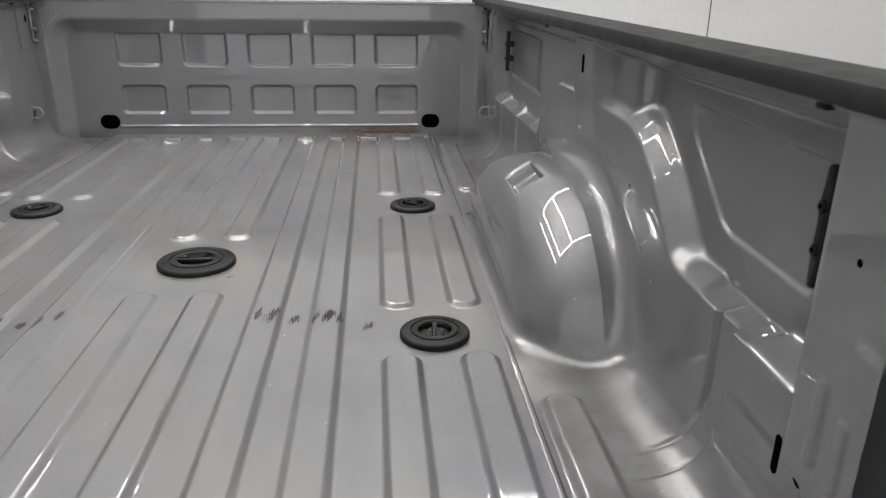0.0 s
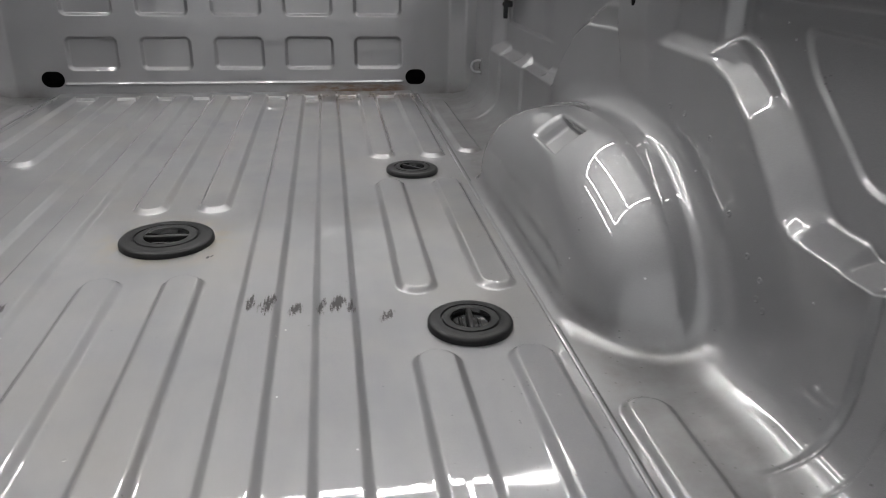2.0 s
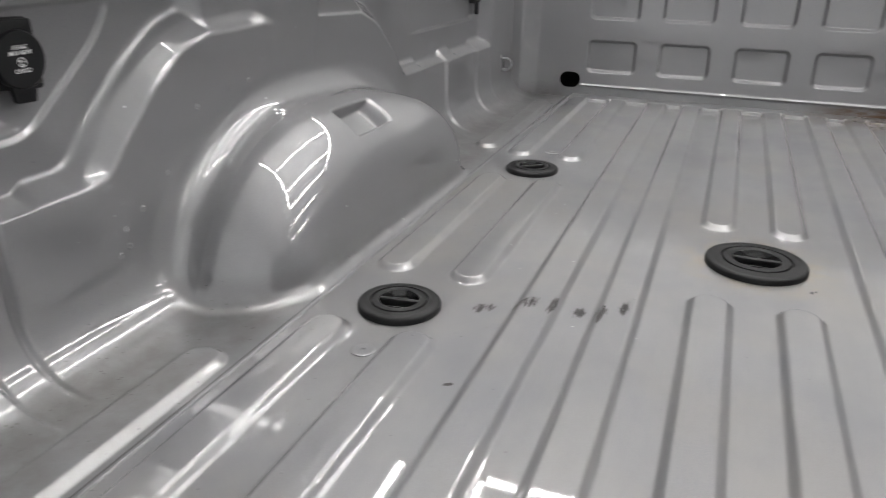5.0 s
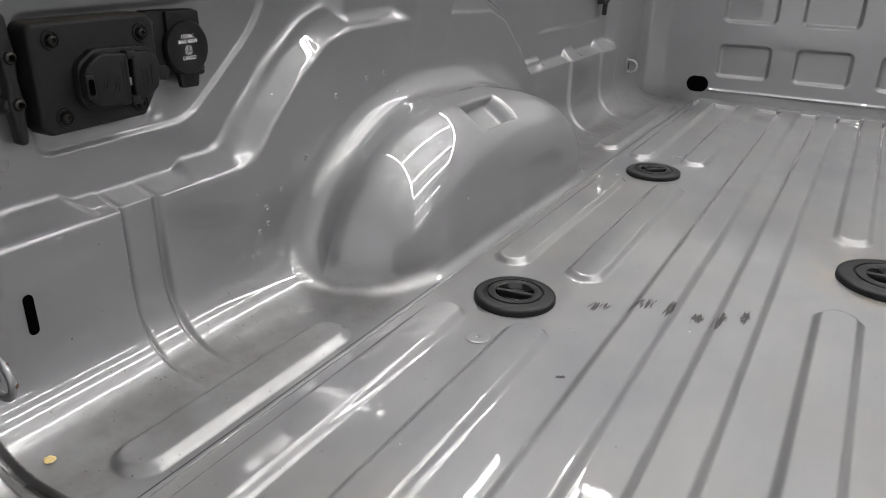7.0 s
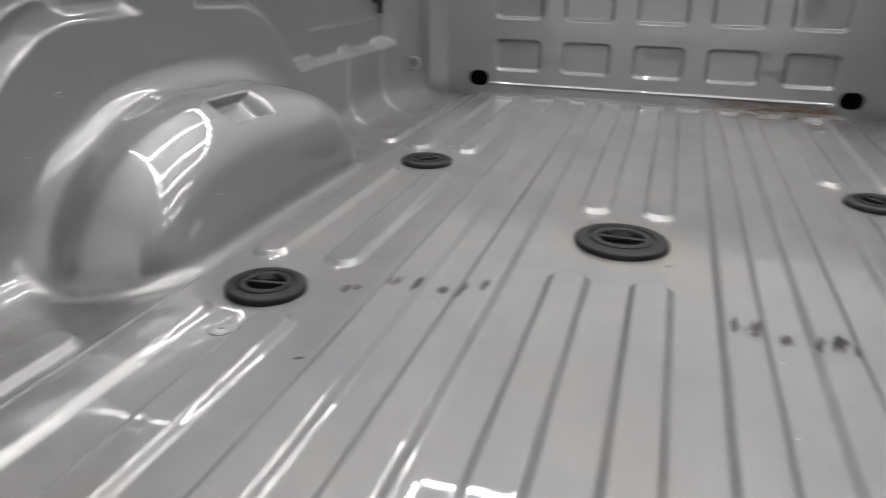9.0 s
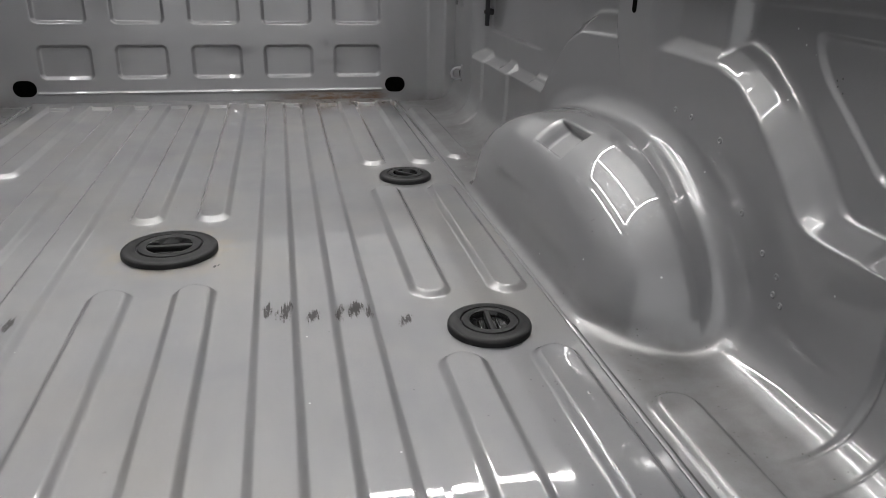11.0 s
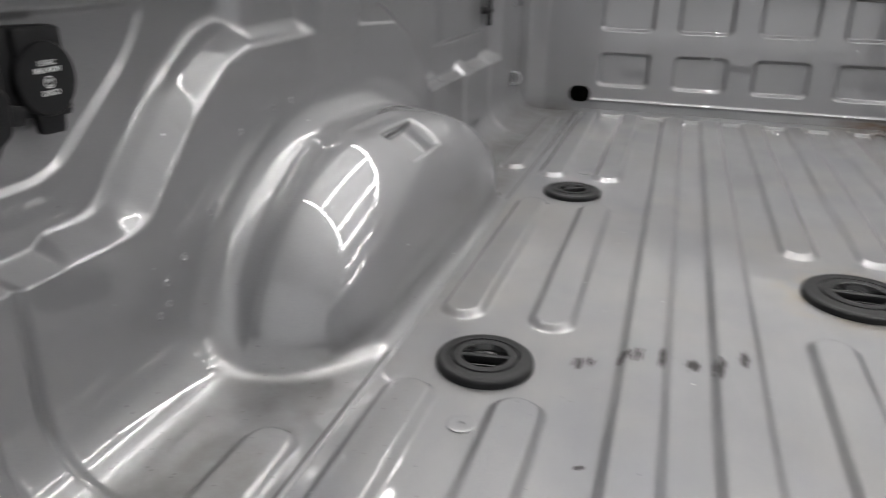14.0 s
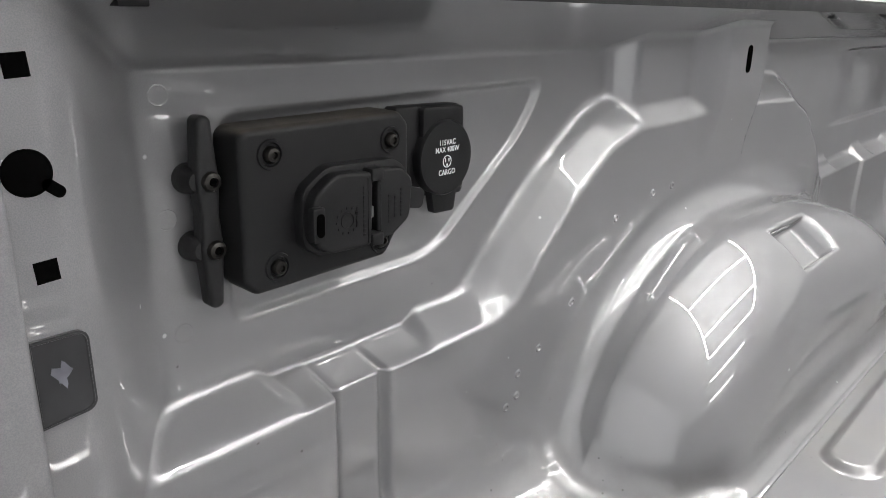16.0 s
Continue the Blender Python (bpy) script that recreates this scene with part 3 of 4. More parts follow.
for s in (-1, 1):
    part("seam_lip", block(0.006, 2.34, 0.005, 0.0015, at=(s * (SEAM - 0.006), 1.38, 0.0015)), PAINT, floor)
    part("seam", block(0.004, 2.36, 0.004, at=(s * SEAM, 1.38, -0.0015)), SEAL, floor, "dark sealed joint", smooth=False)


# the front wall of the bed
def front_depth(x, z):
    ax = np.abs(x)
    dx, dz = ax - 0.735, z - 0.390
    frame_in = (np.sqrt(np.maximum(dx + 0.05, 0) ** 2 + np.maximum(dz + 0.05, 0) ** 2) - 0.05 + np.minimum(np.maximum(dx, dz) + 0.05, 0)) / 0.050
    y = 0.043 * (1 - smooth_min(smooth_max(frame_in, frame_in * 0, 0.12), frame_in * 0 + 1, 0.12))
    for c in (-0.476, -0.237, 0.004, 0.242, 0.481):
        for lo, hi in ((0.090, 0.200), (0.268, 0.40)):
            dx, dz = np.abs(x - c) - 0.083, np.abs(z - (lo + hi) / 2) - (hi - lo) / 2
            d = np.sqrt(np.maximum(dx + 0.02, 0) ** 2 + np.maximum(dz + 0.02, 0) ** 2) - 0.02 + np.minimum(np.maximum(dx, dz) + 0.02, 0)
            y = y + 0.013 * (1 - step(-0.010, 0.002, d)) * (1 - step(0.384, 0.392, z))
    bead = np.exp(-((z - 0.044) / 0.004) ** 2) * step(-0.58, -0.57, x) * (1 - step(0.56, 0.57, x))
    return y - 0.005 * bead


xs = np.linspace(-0.83, 0.83, 416)
zs = np.linspace(-0.006, RIM, 170)
gx, gz = np.meshgrid(xs, zs, indexing="ij")
gy = FRONT + front_depth(gx, gz)
nn = np.stack([(front_depth(gx + e, gz) - front_depth(gx - e, gz)) / (2 * e), -np.ones_like(gx), (front_depth(gx, gz + e) - front_depth(gx, gz - e)) / (2 * e)], -1).reshape(-1, 3)
nn /= np.linalg.norm(nn, axis=1)[:, None]
front = tagged(new("wall_front"), "silver pressed steel front wall with ten square recesses", "bed wall", kind="structure")
c = np.stack([gx, gy, gz], -1).reshape(-1, 3)
sheet("front_panel", c, facing(c, grid_quads(416, 170), nn), nn, FRONT_PAINT, front)
part("top_flange", block(1.72, 0.085, 0.012, 0.004, at=(0, FRONT + 0.041, RIM + 0.001)), PAINT, front)
part("back_plate", block(1.9, 0.01, 0.62, at=(0, FRONT + 0.10, 0.17)), PAINT, front, smooth=False)

# rail caps
for s in (-1, 1):
    cap_outline = [(0.774, 0.500), (0.774, 0.515), (0.778, 0.521), (0.80, 0.524), (0.868, 0.521), (0.876, 0.516), (0.878, 0.502), (0.874, 0.498), (0.782, 0.498)]
    bm = bmesh.new()
    rings = [[bm.verts.new((s * x, y, z)) for x, z in cap_outline] for y in np.linspace(0.09, 2.60, 40)]
    for a, b in zip(rings, rings[1:]):
        for k in range(len(a)):
            bm.faces.new((a[k], a[(k + 1) % len(a)], b[(k + 1) % len(a)], b[k]))
    bm.faces.new(rings[0])
    bm.faces.new(rings[-1][::-1])
    bmesh.ops.recalc_face_normals(bm, faces=bm.faces[:])
    cap = thing("rail_cap", "dark grey moulded plastic cap along the top of the bed wall", "bed rail", group="rail caps")
    part("cap", bm, CAP, cap)
    for y in (0.255, 1.335, 2.30):
        part("clip", block(0.014, 0.016, 0.005, 0.001, at=(s * 0.783, y, 0.4965)), BLACK, cap, "small black clip")
    part("end_cap", block(0.108, 0.012, 0.030, 0.004, at=(s * 0.826, 0.086, 0.512)), BLACK, cap)




# ---- floor plugs ----
def floor_plug(x, y, r, turn, label):
    ob = thing("floor_plug", label, "floor plug", (x, y, 0.0015), group="floor plugs")
    ob.rotation_euler = (0, 0, radians(turn))
    k = r / 0.065
    part("flange", turned([(r, 0.0), (r, 0.0060), (r - 0.0008, 0.0084), (r - 0.0030, 0.0102), (r - 0.0065, 0.0106), (r - 0.0110, 0.0104), (r - 0.0135, 0.0108), (0.0458 * k, 0.0122),
                           (0.0446 * k, 0.0092), (0.0432 * k, 0.0092), (0.0420 * k, 0.0126), (0.036 * k, 0.0132), (0.0325 * k, 0.0132), (0.031 * k, 0.0122)]), RUBBER, ob)
    part("cup", turned([(0.031 * k, 0.0124), (0.030 * k, 0.011), (0.027 * k, 0.0035), (0.020 * k, 0.0020), (0, 0.0020)]), SHINY, ob, "shiny dark recess")
    part("grip", block(0.061 * k, 0.008 * k, 0.0105, 0.0015, at=(0, 0, 0.0072)), RUBBER, ob)
    for sgn in (-1, 1):
        part("rib", block(0.040 * k, 0.004 * k, 0.004, 0.0012, at=(0, sgn * 0.014 * k, 0.0045)), SHINY, ob)
    return ob


floor_plug(0.003, 1.190, 0.083, 0, "large round black rubber plug in the middle of the bed floor")
for x, y, turn in ((-0.495, 0.817, 8), (0.495, 0.817, 86), (-0.495, 1.590, 40), (0.495, 1.590, 135)):
    floor_plug(x, y, 0.062, turn, "round black rubber plug covering a mounting hole in the floor")


# ---- tie-down cleats ----
def cleat(m, group="tie-down cleats"):
    ob = thing("tie_down_cleat", "black cast metal rope cleat bolted upright to the bed wall", "cleat", group=group)
    ob.matrix_world = m
    bar = rounded([(-0.0052, -0.066), (0.0052, -0.066), (0.0068, -0.042), (0.0085, -0.0235), (0.0066, 0.0), (0.0085, 0.0235), (0.0068, 0.042), (0.0052, 0.066), (-0.0052, 0.066), (-0.0068, 0.042), (-0.0085, 0.0235), (-0.0066, 0.0), (-0.0085, -0.0235), (-0.0068, -0.042)], [0.005, 0.005, 0.01, 0.008, 0.01, 0.008, 0.01, 0.005, 0.005, 0.01, 0.008, 0.01, 0.008, 0.01])
    bm = slab(bar, 0.013, 0.0046, 4)
    bmesh.ops.translate(bm, verts=bm.verts[:], vec=(0, 0, 0.014))
    part("bar", bm, CAST, ob)
    for z in (-0.0235, 0.0235):
        part("boss", turned([(0.0110, 0.0), (0.0102, 0.010), (0.0090, 0.018), (0.0065, 0.0225), (0.0, 0.0240)], 28), CAST, ob, at=(-0.0055, z, 0))
        bolt = part("bolt", turned([(0.0070, 0.0255), (0.0069, 0.0275), (0.0058, 0.0298), (0.0034, 0.0308), (0.0028, 0.0290), (0, 0.0290)], 24), STEEL, ob, "dark steel button-head bolt", at=(0.001, z, 0))
        part("socket", turned([(0.0030, 0.0), (0.0, 0.0004)], 6), HOLE, bolt, at=(0, 0, 0.0292))
    return ob


cleat(on_left_wall(-0.869, 0.3235, 0.3625))
cleat(on_right_wall(0.869, 0.3235, 0.3625))
cleat(on_left_wall(-0.868, 2.19, 0.364))
cleat(on_right_wall(0.868, 2.19, 0.364))


# ---- tie-down rings ----
def tie_ring(m, label, half=0.022, reach=0.042, thick=0.0045):
    ob = thing("tie_down_ring", label, "tie-down ring", group="tie-down rings")
    ob.matrix_world = m
    bow = [(0, half * math.cos(radians(a)), reach - half + half * math.sin(radians(a))) for a in range(0, 181, 12)]
    part("loop", rod([(0, half, -0.012)] + bow + [(0, -half, -0.012)], thick, 12), ZINC, ob)
    part("bracket", slab(rounded([(-0.007, -0.029), (0.007, -0.029), (0.007, 0.029), (-0.007, 0.029)], 0.005), 0.005, 0.002), PAINT, ob)
    part("tongue", block(0.010, 0.020, 0.003, 0.001, at=(0, 0, 0.010)), STEEL, ob)
    if thick > 0.004:
        for a in (35, 95, 150):
            bm = bmesh.new()
            bmesh.ops.create_icosphere(bm, subdivisions=2, radius=thick * 0.75)
            part("rust_spot", bm, RUST, ob, "brown rust scab", at=(thick * 0.42, half * math.cos(radians(a)), reach - half + (half + thick * 0.35) * math.sin(radians(a))))
    return ob


for s, m in ((-1, on_left_wall), (1, on_right_wall)):
    tie_ring(m(s * (surface(2.40, 0.122) + 0.001), 2.40, 0.122), "grey steel tie-down loop on the front end of the bed wall", 0.019, 0.037, 0.0036)
    tie_ring(m(s * (surface(0.220, 0.085) + 0.004), 0.220, 0.085), "scuffed steel tie-down loop with rust spots near the tailgate")


# ---- punched holes, plugs and brackets ----
def opening(m, outline, name, label, material=HOLE, depth=0.0012):
    ob = thing(name, label, "hole" if material is HOLE else "plug", group="punched holes" if material is HOLE else "plugs")
    ob.matrix_world = m
    part("rim", slab(outline, depth), material, ob, smooth=False)
    return ob


def oval(w, h, seg=10):
    return rounded([(-w, -h), (w, -h), (w, h), (-w, h)], min(w, h) * 0.999, seg)


sq = [(-0.0055, -0.0055), (0.0055, -0.0055), (0.0055, 0.0055), (-0.0055, 0.0055)]
for y, z in ((0.198, 0.469), (0.198, 0.373)):
    opening(on_left_wall(-0.776, y, z) @ Matrix.Rotation(radians(4), 4, "Z"), sq, "square_hole", "small square hole punched in the tailgate post")
opening(on_left_wall(-0.776, 0.196, 0.421), oval(0.0112, 0.0112, 8), "round_hole", "round keyhole-shaped opening in the tailgate post")
opening(on_left_wall(-0.776, 0.2065, 0.4125) @ Matrix.Rotation(radians(-40), 4, "Z"), oval(0.006, 0.0030), "round_hole", "notch beside the round hole in the tailgate post")
opening(on_left_wall(-0.776, 0.199, 0.317), rounded([(-0.016, -0.025), (0.013, -0.022), (0.013, 0.023), (-0.016, 0.023)], [0.001, 0.006, 0.006, 0.001]), "post_plug", "dark grey plastic plug with a pale smear", PLUG, 0.003)
for o in [o for o in scene.objects if o.name.startswith("post_plug")]:
    part("lip", rod([(p[0], p[1], 0.0028) for p in rounded([(-0.0145, -0.0235), (0.0115, -0.0205), (0.0115, 0.0215), (-0.0145, 0.0215)], [0.001, 0.005, 0.005, 0.001])], 0.0006, 6, True), PLUG, o)
    part("smear", slab([(0.004 * math.cos(a) * (1 + 0.5 * math.sin(3 * a)), 0.006 * math.sin(a) * (1 + 0.4 * math.cos(5 * a))) for a in np.linspace(0, 6.0, 18)], 0.0003), SMEAR, o, "pale dusty smear", smooth=False, at=(-0.002, 0.002, 0.003))
opening(on_right_wall(0.776, 0.162, 0.389), oval(0.0035, 0.0035, 6), "round_hole", "small round hole in the tailgate post")
for s, m in ((-1, on_left_wall), (1, on_right_wall)):
    opening(m(s * (surface(0.274, 0.128) + 0.0006), 0.274, 0.128), oval(0.0058, 0.0235), "slot", "upright black slot punched low in the bed wall")
    opening(m(s * (surface(0.231, 0.129) + 0.0006), 0.231, 0.129), oval(0.0095, 0.0095, 8), "round_hole", "round black hole low in the bed wall")
    opening(m(s * (surface(1.097, 0.441) + 0.0006), 1.097, 0.441), oval(0.0080, 0.0180), "slot", "upright black slot in the pillar of the bed wall")

for s in (-1, 1):
    plug = thing("drain_plug", "oval black rubber plug low in the front wall", "plug", (s * 0.613, FRONT + 0.0435, 0.061), group="drain plugs")
    bm = slab(oval(0.036, 0.0265), 0.004, 0.0015)
    bmesh.ops.rotate(bm, verts=bm.verts[:], matrix=Matrix.Rotation(radians(90), 3, "X"))
    part("plug", bm, HOLE, plug)

    br = thing("corner_bracket", "silver painted corner plate with rivets and three welded lugs", "bracket", (s * 0.823, FRONT, 0.415), group="corner brackets")
    wall_leaf = block(0.003, 0.112, 0.155, 0.001, at=(-s * 0.0015, -0.056, 0.002))
    part("wall_leaf", wall_leaf, PAINT, br)
    outline = [(0.0, -0.078), (-0.035, -0.078), (-0.037, -0.045), (-0.048, -0.015), (-0.066, 0.012), (-0.092, 0.030), (-0.092, 0.082), (0.0, 0.082)]
    bm = slab([(s * p[0], p[1]) for p in outline], 0.0025)
    bmesh.ops.rotate(bm, verts=bm.verts[:], matrix=Matrix.Rotation(radians(90), 3, "X"))
    part("front_leaf", bm, PAINT, br, smooth=False)
    part("lug_rod", rod([(-s * 0.008, -0.022, z) for z in (-0.060, 0.0, 0.066)], 0.0035, 8), PAINT, br)
    for z in (0.057, -0.011, -0.052):
        lug = part("lug", merge((turned([(0.0135, -0.004), (0.0120, 0.002), (0.0050, 0.010), (0, 0.0115)], 14), Matrix.Rotation(radians(90), 4, "X") @ Matrix.Diagonal((1, 0.55, 1, 1)))), PAINT, br, at=(-s * 0.009, -0.016, z))
        part("weld", block(0.012, 0.018, 0.006, 0.002, at=(s * 0.002, 0.004, 0)), PAINT, lug)
    for x, z in ((0.031, 0.061), (0.056, 0.063), (0.080, 0.065), (0.059, 0.046), (0.036, 0.047), (0.020, 0.005), (0.040, 0.001), (0.019, -0.032)):
        part("rivet", turned([(0.0032, 0), (0.0024, 0.0014), (0, 0.0018)], 10), PAINT, br, at=Matrix.Translation((-s * x, -0.0025, z)) @ Matrix.Rotation(radians(90), 4, "X"))
    opening((on_left_wall if s < 0 else on_right_wall)(s * 0.8195, 2.463, 0.441), oval(0.0060, 0.0125), "slot", "short black slot in the corner plate")


# ---- power outlets on the left wall ----
def screw(parent, x, y, z, r=0.0062):
    seat = part("screw_seat", turned([(r * 1.75, 0.0), (r * 1.65, 0.0018), (r * 1.35, 0.0018), (r * 1.25, 0.0002), (0, 0.0002)], 28), BLACK, parent, at=(x, y, z - 0.0005))
    part("screw", turned([(r, 0.0), (r, 0.0022), (r * 0.75, 0.0045), (r * 0.42, 0.0050), (r * 0.36, 0.0030), (0, 0.0030)], 20), STEEL, seat, "dark steel torx screw", at=(0, 0, 0.0006))


box = thing("power_box", "thick black plastic socket box with four screws and a hinged lid", "power box")
box.matrix_world = on_left_wall(-0.8655, 0.0, 0.0)
face = [(0.342, 0.417), (0.483, 0.418), (0.4925, 0.408), (0.4925, 0.341), (0.468, 0.306), (0.350, 0.3035), (0.3415, 0.312)]
base = [(p[0] + (p[0] - 0.42) * 0.03, p[1] + (p[1] - 0.36) * 0.03) for p in face]
bm = slab(rounded(base, 0.009, 6), 0.034, 0.0055, 5)
part("body", bm, BOX, box)
for y, z in ((0.3635, 0.4005), (0.4735, 0.3985), (0.365, 0.320), (0.4620, 0.3195)):
    screw(box, y, z, 0.0342)
part("collar", slab(rounded([(0.3805, 0.331), (0.398, 0.3225), (0.455, 0.3225), (0.483, 0.338), (0.484, 0.377), (0.468, 0.386), (0.404, 0.388), (0.3815, 0.374)], 0.016), 0.010, 0.002), BLACK, box, at=(0, 0, 0.0335))
lid = part("lid", slab(rounded([(0.3820, 0.338), (0.395, 0.3265), (0.4365, 0.325), (0.4385, 0.381), (0.404, 0.3845), (0.3830, 0.370)], [0.016, 0.018, 0.004, 0.004, 0.020, 0.020], 7), 0.012, 0.003, 3), BLACK, box, at=(0, 0, 0.0425))
part("latch", slab(rounded([(0.3790, 0.339), (0.3895, 0.339), (0.3895, 0.364), (0.3790, 0.364)], 0.002), 0.006, 0.001), BLACK, lid, at=(0, 0, 0.0105))
part("latch_hole", slab(oval(0.0032, 0.0085), 0.0006), HOLE, lid, at=(0.3848, 0.3515, 0.0166))


def embossed(parent, marks):
    """Rows of small raised bars where unreadable moulded writing stands."""
    for y, z, w, h in marks:
        part("moulded_mark", slab(rounded([(-w, -h), (w, -h), (w, h), (-w, h)], min(w, h) * 0.6, 2), 0.0007), BLACK, parent, at=(y, z, 0.0098 if parent is not lid else 0.0118))


embossed(lid, [(0.4285, 0.335 + 0.0036 * i, 0.0011, 0.0013 if i % 3 else 0.0009) for i in range(11)])
embossed(lid, [(0.4215, 0.3435 + 0.0033 * i, 0.0010, 0.0011) for i in range(5)])
embossed(lid, [(0.4125 + 0.0095 * math.cos(a), 0.349 + 0.0095 * math.sin(a), 0.0010, 0.0010) for a in np.linspace(0.5, 5.9, 11)])
part("moulded_ring", turned([(0.0062, 0), (0.0062, 0.0008), (0.0054, 0.0008), (0.0054, 0)], 24), BLACK, lid, at=(0.4125, 0.349, 0.0118))
part("fold_line", block(0.0008, 0.050, 0.0008, at=(0.4325, 0.353, 0.0120)), BLACK, lid)
flap = part("flap", slab(rounded([(0.4445, 0.327), (0.460, 0.328), (0.478, 0.339), (0.481, 0.370), (0.469, 0.380), (0.4445, 0.382)], [0.002, 0.010, 0.012, 0.010, 0.010, 0.002], 5), 0.010, 0.0025, 3), BLACK, box, at=(0, 0, 0.0425))
part("tab", slab(rounded([(0.472, 0.347), (0.493, 0.343), (0.496, 0.359), (0.472, 0.365)], 0.005), 0.005, 0.0015), BLACK, flap, at=(0, 0, 0.004))
embossed(flap, [(0.4555, 0.340 + 0.0040 * i, 0.0011, 0.0013) for i in range(6)])
embossed(flap, [(0.4615, 0.344 + 0.0046 * i, 0.0013, 0.0016) for i in range(4)])
embossed(flap, [(0.4680, 0.343 + 0.0034 * i, 0.0010, 0.0011) for i in range(7)])
for z in (0.379, 0.329):
    part("hinge_knuckle", block(0.012, 0.010, 0.012, 0.002, at=(0.4415, z, 0.050)), BLACK, box)
part("spring_clip", block(0.004, 0.009, 0.003, 0.0008, at=(0.4415, 0.349, 0.047)), ZINC, box, "bare metal spring clip")

out = thing("cargo_outlet", "black round-lidded mains outlet with white lettering", "power outlet")
out.matrix_world = on_left_wall(-0.8655, 0.0, 0.0)
part("plate", slab(rounded([(0.497, 0.419), (0.5785, 0.417), (0.585, 0.3345), (0.563, 0.335), (0.515, 0.341), (0.505, 0.345)], 0.005), 0.013, 0.003), BLACK, out)
part("hood", slab(rounded([(0.526, 0.4175), (0.577, 0.416), (0.578, 0.385), (0.526, 0.385)], 0.004), 0.006, 0.002), BLACK, out, at=(0, 0, 0.0125))
disc = part("lid", turned([(0.0335, 0.0), (0.0335, 0.007), (0.032, 0.009), (0, 0.0092)], 56), BLACK, out, at=(0.5525, 0.372, 0.0125))
part("tab", slab(rounded([(0.534, 0.352), (0.571, 0.352), (0.566, 0.322), (0.540, 0.323)], 0.004), 0.008, 0.002), BLACK, out, at=(0, 0, 0.0115))
for y, z in ((0.5065, 0.4045), (0.5765, 0.4085), (0.5795, 0.344)):
    part("screw", turned([(0.0034, 0), (0.0034, 0.001), (0.0024, 0.0018), (0.0012, 0.0012), (0, 0.0012)], 14), STEEL, out, "small dark screw", at=(y, z, 0.0128))


def words(text, size, y, z, x=0.0):
    cu = bpy.data.curves.new("lettering", "FONT")
    cu.body, cu.size, cu.align_x, cu.align_y, cu.extrude, cu.offset, cu.resolution_u = text, size, "CENTER", "CENTER", 0.0001, 0.00005, 3
    cu.space_character = 1.02
    tmp = new("lettering", cu)
    me = bpy.data.meshes.new_from_object(tmp)
    bpy.data.objects.remove(tmp)
    me.materials.append(INK)
    ob = new("lettering", me)
    ob.parent = disc
    ob.matrix_local = Matrix.Translation((y, z, 0.0095)) @ Matrix.Diagonal((0.88, 1, 1, 1))
    ob["label"] = "white printed lettering"


words("115VAC", 0.0068, 0.000, 0.0138)
words("MAX 400W", 0.0068, 0.000, 0.0076)
words("CARGO", 0.0068, 0.000, -0.0125)
part("socket_mark", merge((turned([(0.0055, 0), (0.0055, 0.0002), (0.0047, 0.0002), (0.0047, 0)], 20), Matrix.Identity(4)),
                          (block(0.0011, 0.0036, 0.0003), Matrix.Translation((-0.0022, 0.0012, 0.0002))), (block(0.0011, 0.0030, 0.0003), Matrix.Translation((0.0022, 0.0012, 0.0002))),
                          (turned([(0.0011, 0), (0.0011, 0.0003), (0, 0.0003)], 10), Matrix.Translation((0, -0.0030, 0)))), INK, disc, "white printed socket symbol", at=(0, -0.0028, 0.0094))

for y in (0.681, 1.771):
    pad = thing("floor_cover", "small round silver blanking disc pressed into the floor", "floor cover", (-0.487, y, 0.0012), group="floor covers")
    part("disc", turned([(0.0165, 0), (0.0165, 0.0016), (0.0150, 0.0024), (0.0120, 0.0020), (0.0040, 0.0022), (0.0025, 0.0006), (0, 0.0006)], 32), PAINT, pad)

# ---- small loose things ----
crumb_z = max(z for z in np.arange(-0.01, 0.05, 0.0005) if side_gap(np.array([0.741]), np.array([0.222]), np.array([z]))[0] < 0) + 0.001
crumb = thing("leaf_crumb", "dry yellow crumb of leaf lying near the tailgate", "debris", (-0.741, 0.222, crumb_z))
bm = bmesh.new()
bmesh.ops.create_icosphere(bm, subdivisions=2, radius=0.0058)
for v in bm.verts:
    v.co *= 1 + 0.5 * noise.noise(v.co * 420)
    v.co.z = max(v.co.z * 0.6, -0.0005)
part("crumb", bm, CRUMB, crumb)

# ---- plain closed underbody that carries the bed ----
under = tagged(new("underbody"), "plain dark closed underbody carrying the pickup bed", "underbody", kind="structure")
part("chassis", block(1.30, 2.30, -GROUND - 0.28, 0.02, at=(0, 1.42, GROUND + (-GROUND - 0.28) / 2)), CAST, under, smooth=False)
part("cross_beam", block(1.72, 2.36, 0.224, 0.01, at=(0, 1.40, -0.172)), CAST, under, smooth=False)

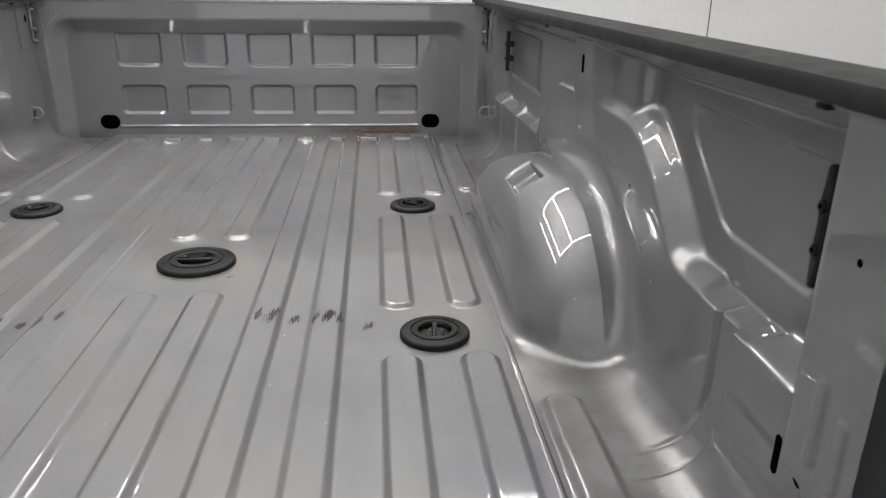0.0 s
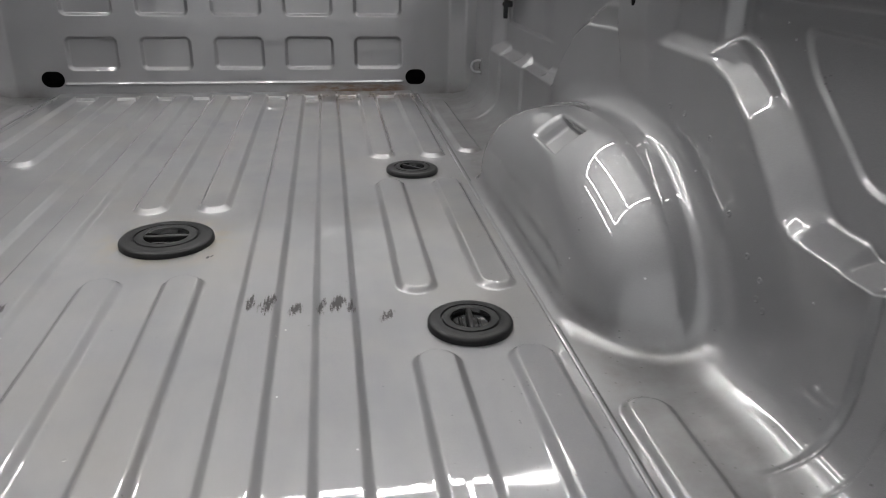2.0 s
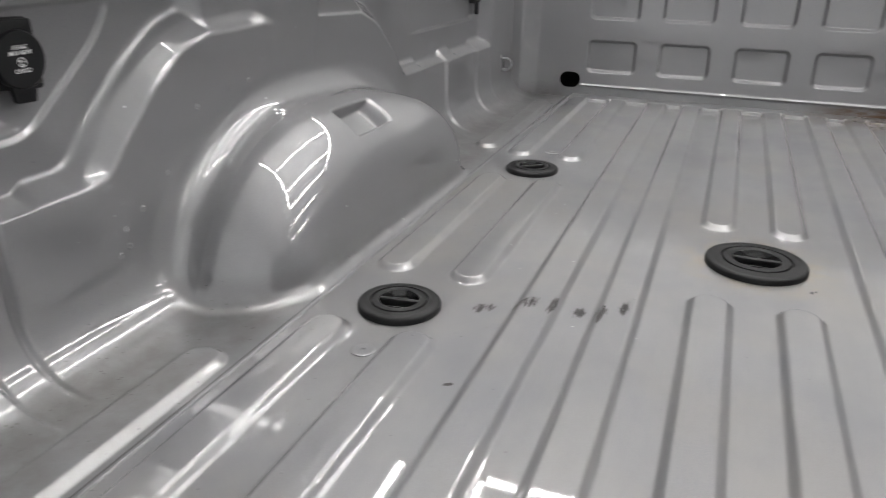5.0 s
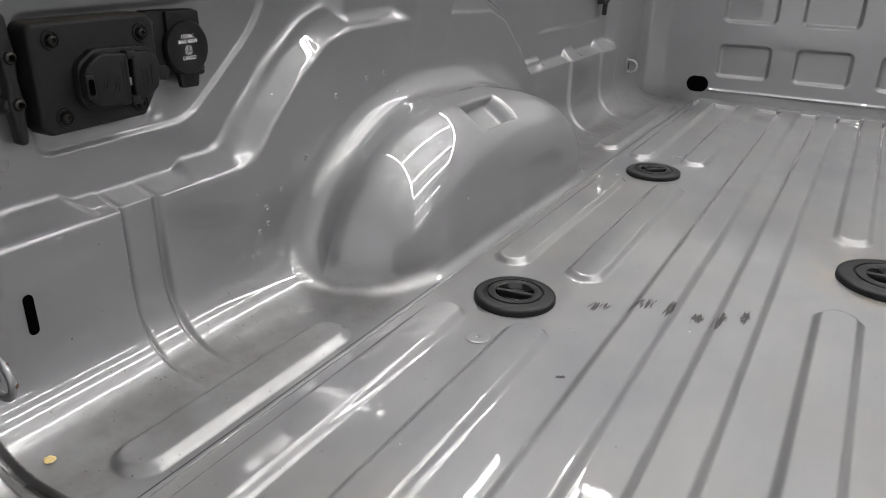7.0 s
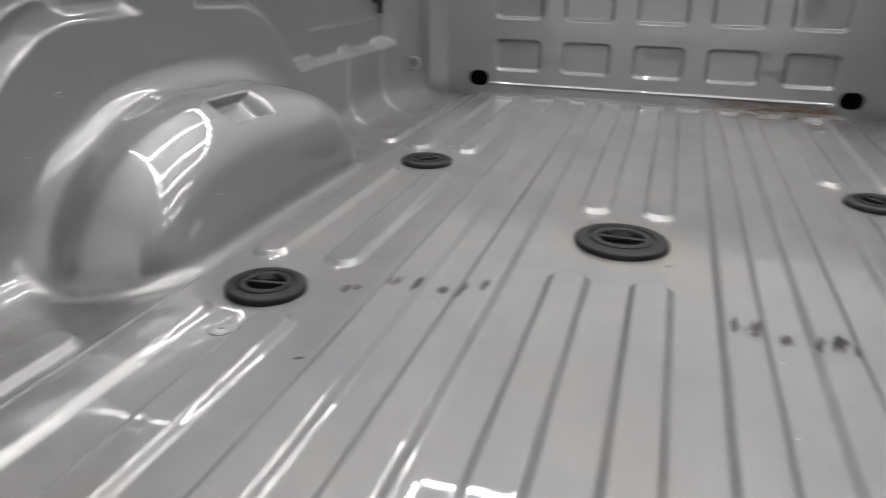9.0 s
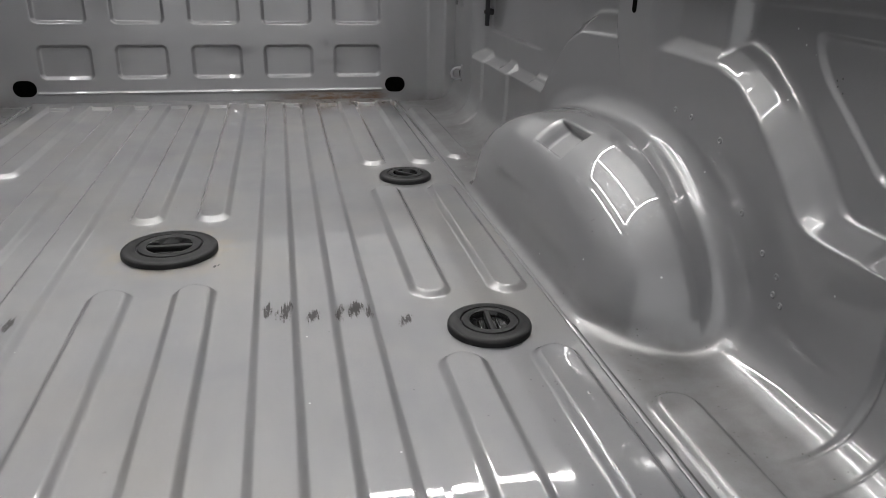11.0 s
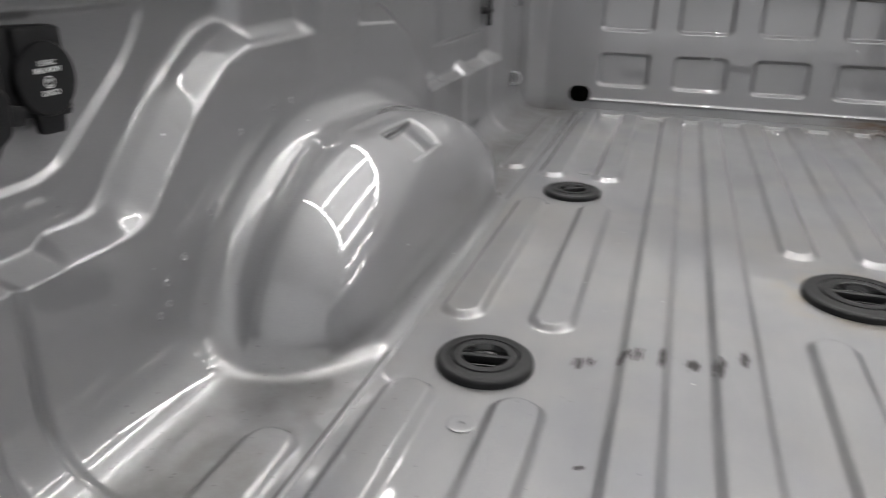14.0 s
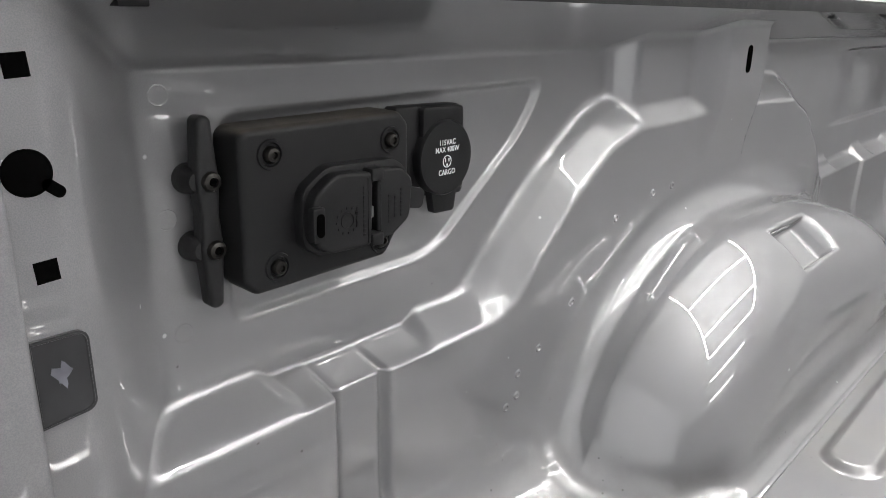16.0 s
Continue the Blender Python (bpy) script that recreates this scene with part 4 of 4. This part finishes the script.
# ---- room ----
LX, RX, RY0, RY1 = -4.6, 6.6, -2.0, 6.5
mid_z, tall, mid_x, wide = (CEIL + GROUND) / 2, CEIL - GROUND, (LX + RX) / 2, RX - LX
mid_y, deep = (RY0 + RY1) / 2, RY1 - RY0 + 0.1
# the unseen left wall gets a grey added to dim what the bed reflects
room = [("room_wall_front", (wide, 0.1, tall), (mid_x, RY1, mid_z), WALL),
        ("room_wall_left", (0.1, RY1 - RY0, tall), (LX, mid_y, mid_z), GREY_WALL), ("room_wall_right", (0.1, RY1 - RY0, tall), (RX, mid_y, mid_z), WALL)]
for name, size, at, material in room:
    ob = part(name, block(*size, at=at), material, None, smooth=False)
    tagged(ob, "plain unseen garage wall, made grey to dim the bed's reflections" if material is GREY_WALL else "plain white painted wall of the garage around the truck", "wall", kind="structure")
tagged(part("backdrop", block(wide + 0.4, 0.02, tall + 0.2, at=(mid_x, RY0, mid_z)), DAY, None, smooth=False), "plain overcast daylight beyond the open garage front", "backdrop", kind="structure")
for x in (-1.25, 3.455):
    tagged(part("wall_joint", block(0.012, 0.006, tall, at=(x, RY1 - 0.052, mid_z)), JOINT, None, smooth=False), "thin upright joint between white wall panels", "trim", kind="structure")
tagged(part("ground", block(wide, deep, 0.1, at=(mid_x, mid_y, GROUND - 0.05)), CONCRETE, None, smooth=False), "pale smooth concrete garage floor", "floor", kind="structure")
tagged(part("ceiling", block(wide, deep, 0.1, at=(mid_x, mid_y, CEIL + 0.05)), CEILING, None, smooth=False), "plain white garage ceiling", "ceiling", kind="structure")


def led_tube(x0, y0, x1, y1):
    ob = thing("led_tube_light", "slim white glowing tube light on the ceiling", "ceiling light", ((x0 + x1) / 2, (y0 + y1) / 2, TUBE_Z), group="ceiling tubes")
    ln = math.hypot(x1 - x0, y1 - y0)
    ob.rotation_euler = (0, 0, math.atan2(y1 - y0, x1 - x0))
    part("diffuser", block(ln, 0.021, 0.018), LED, ob, smooth=False)
    for end in (-1, 1):
        part("end_cap", block(0.02, 0.046, 0.034, 0.006, at=(end * (ln / 2 + 0.008), 0, 0)), CEILING, ob, smooth=False)
        part("wire", rod([(end * ln * 0.4, 0, 0.012), (end * ln * 0.4, 0, CEIL - TUBE_Z)], 0.0015, 6), STEEL, ob)


# a ladder of tubes over the bed, and single tubes along both sides of the room
TAIL_ROW, NOSE_ROW = 1.05, 3.17
LADDER = (-1.05, -0.1, 1.0, 1.95)
for a, b in zip(LADDER, LADDER[1:]):
    for y in (TAIL_ROW, NOSE_ROW):
        led_tube(a + 0.03, y, b - 0.03, y)
for x in (-1.55,) + LADDER + (3.4, 5.6):
    led_tube(x, TAIL_ROW + 0.03, x, NOSE_ROW - 0.03)
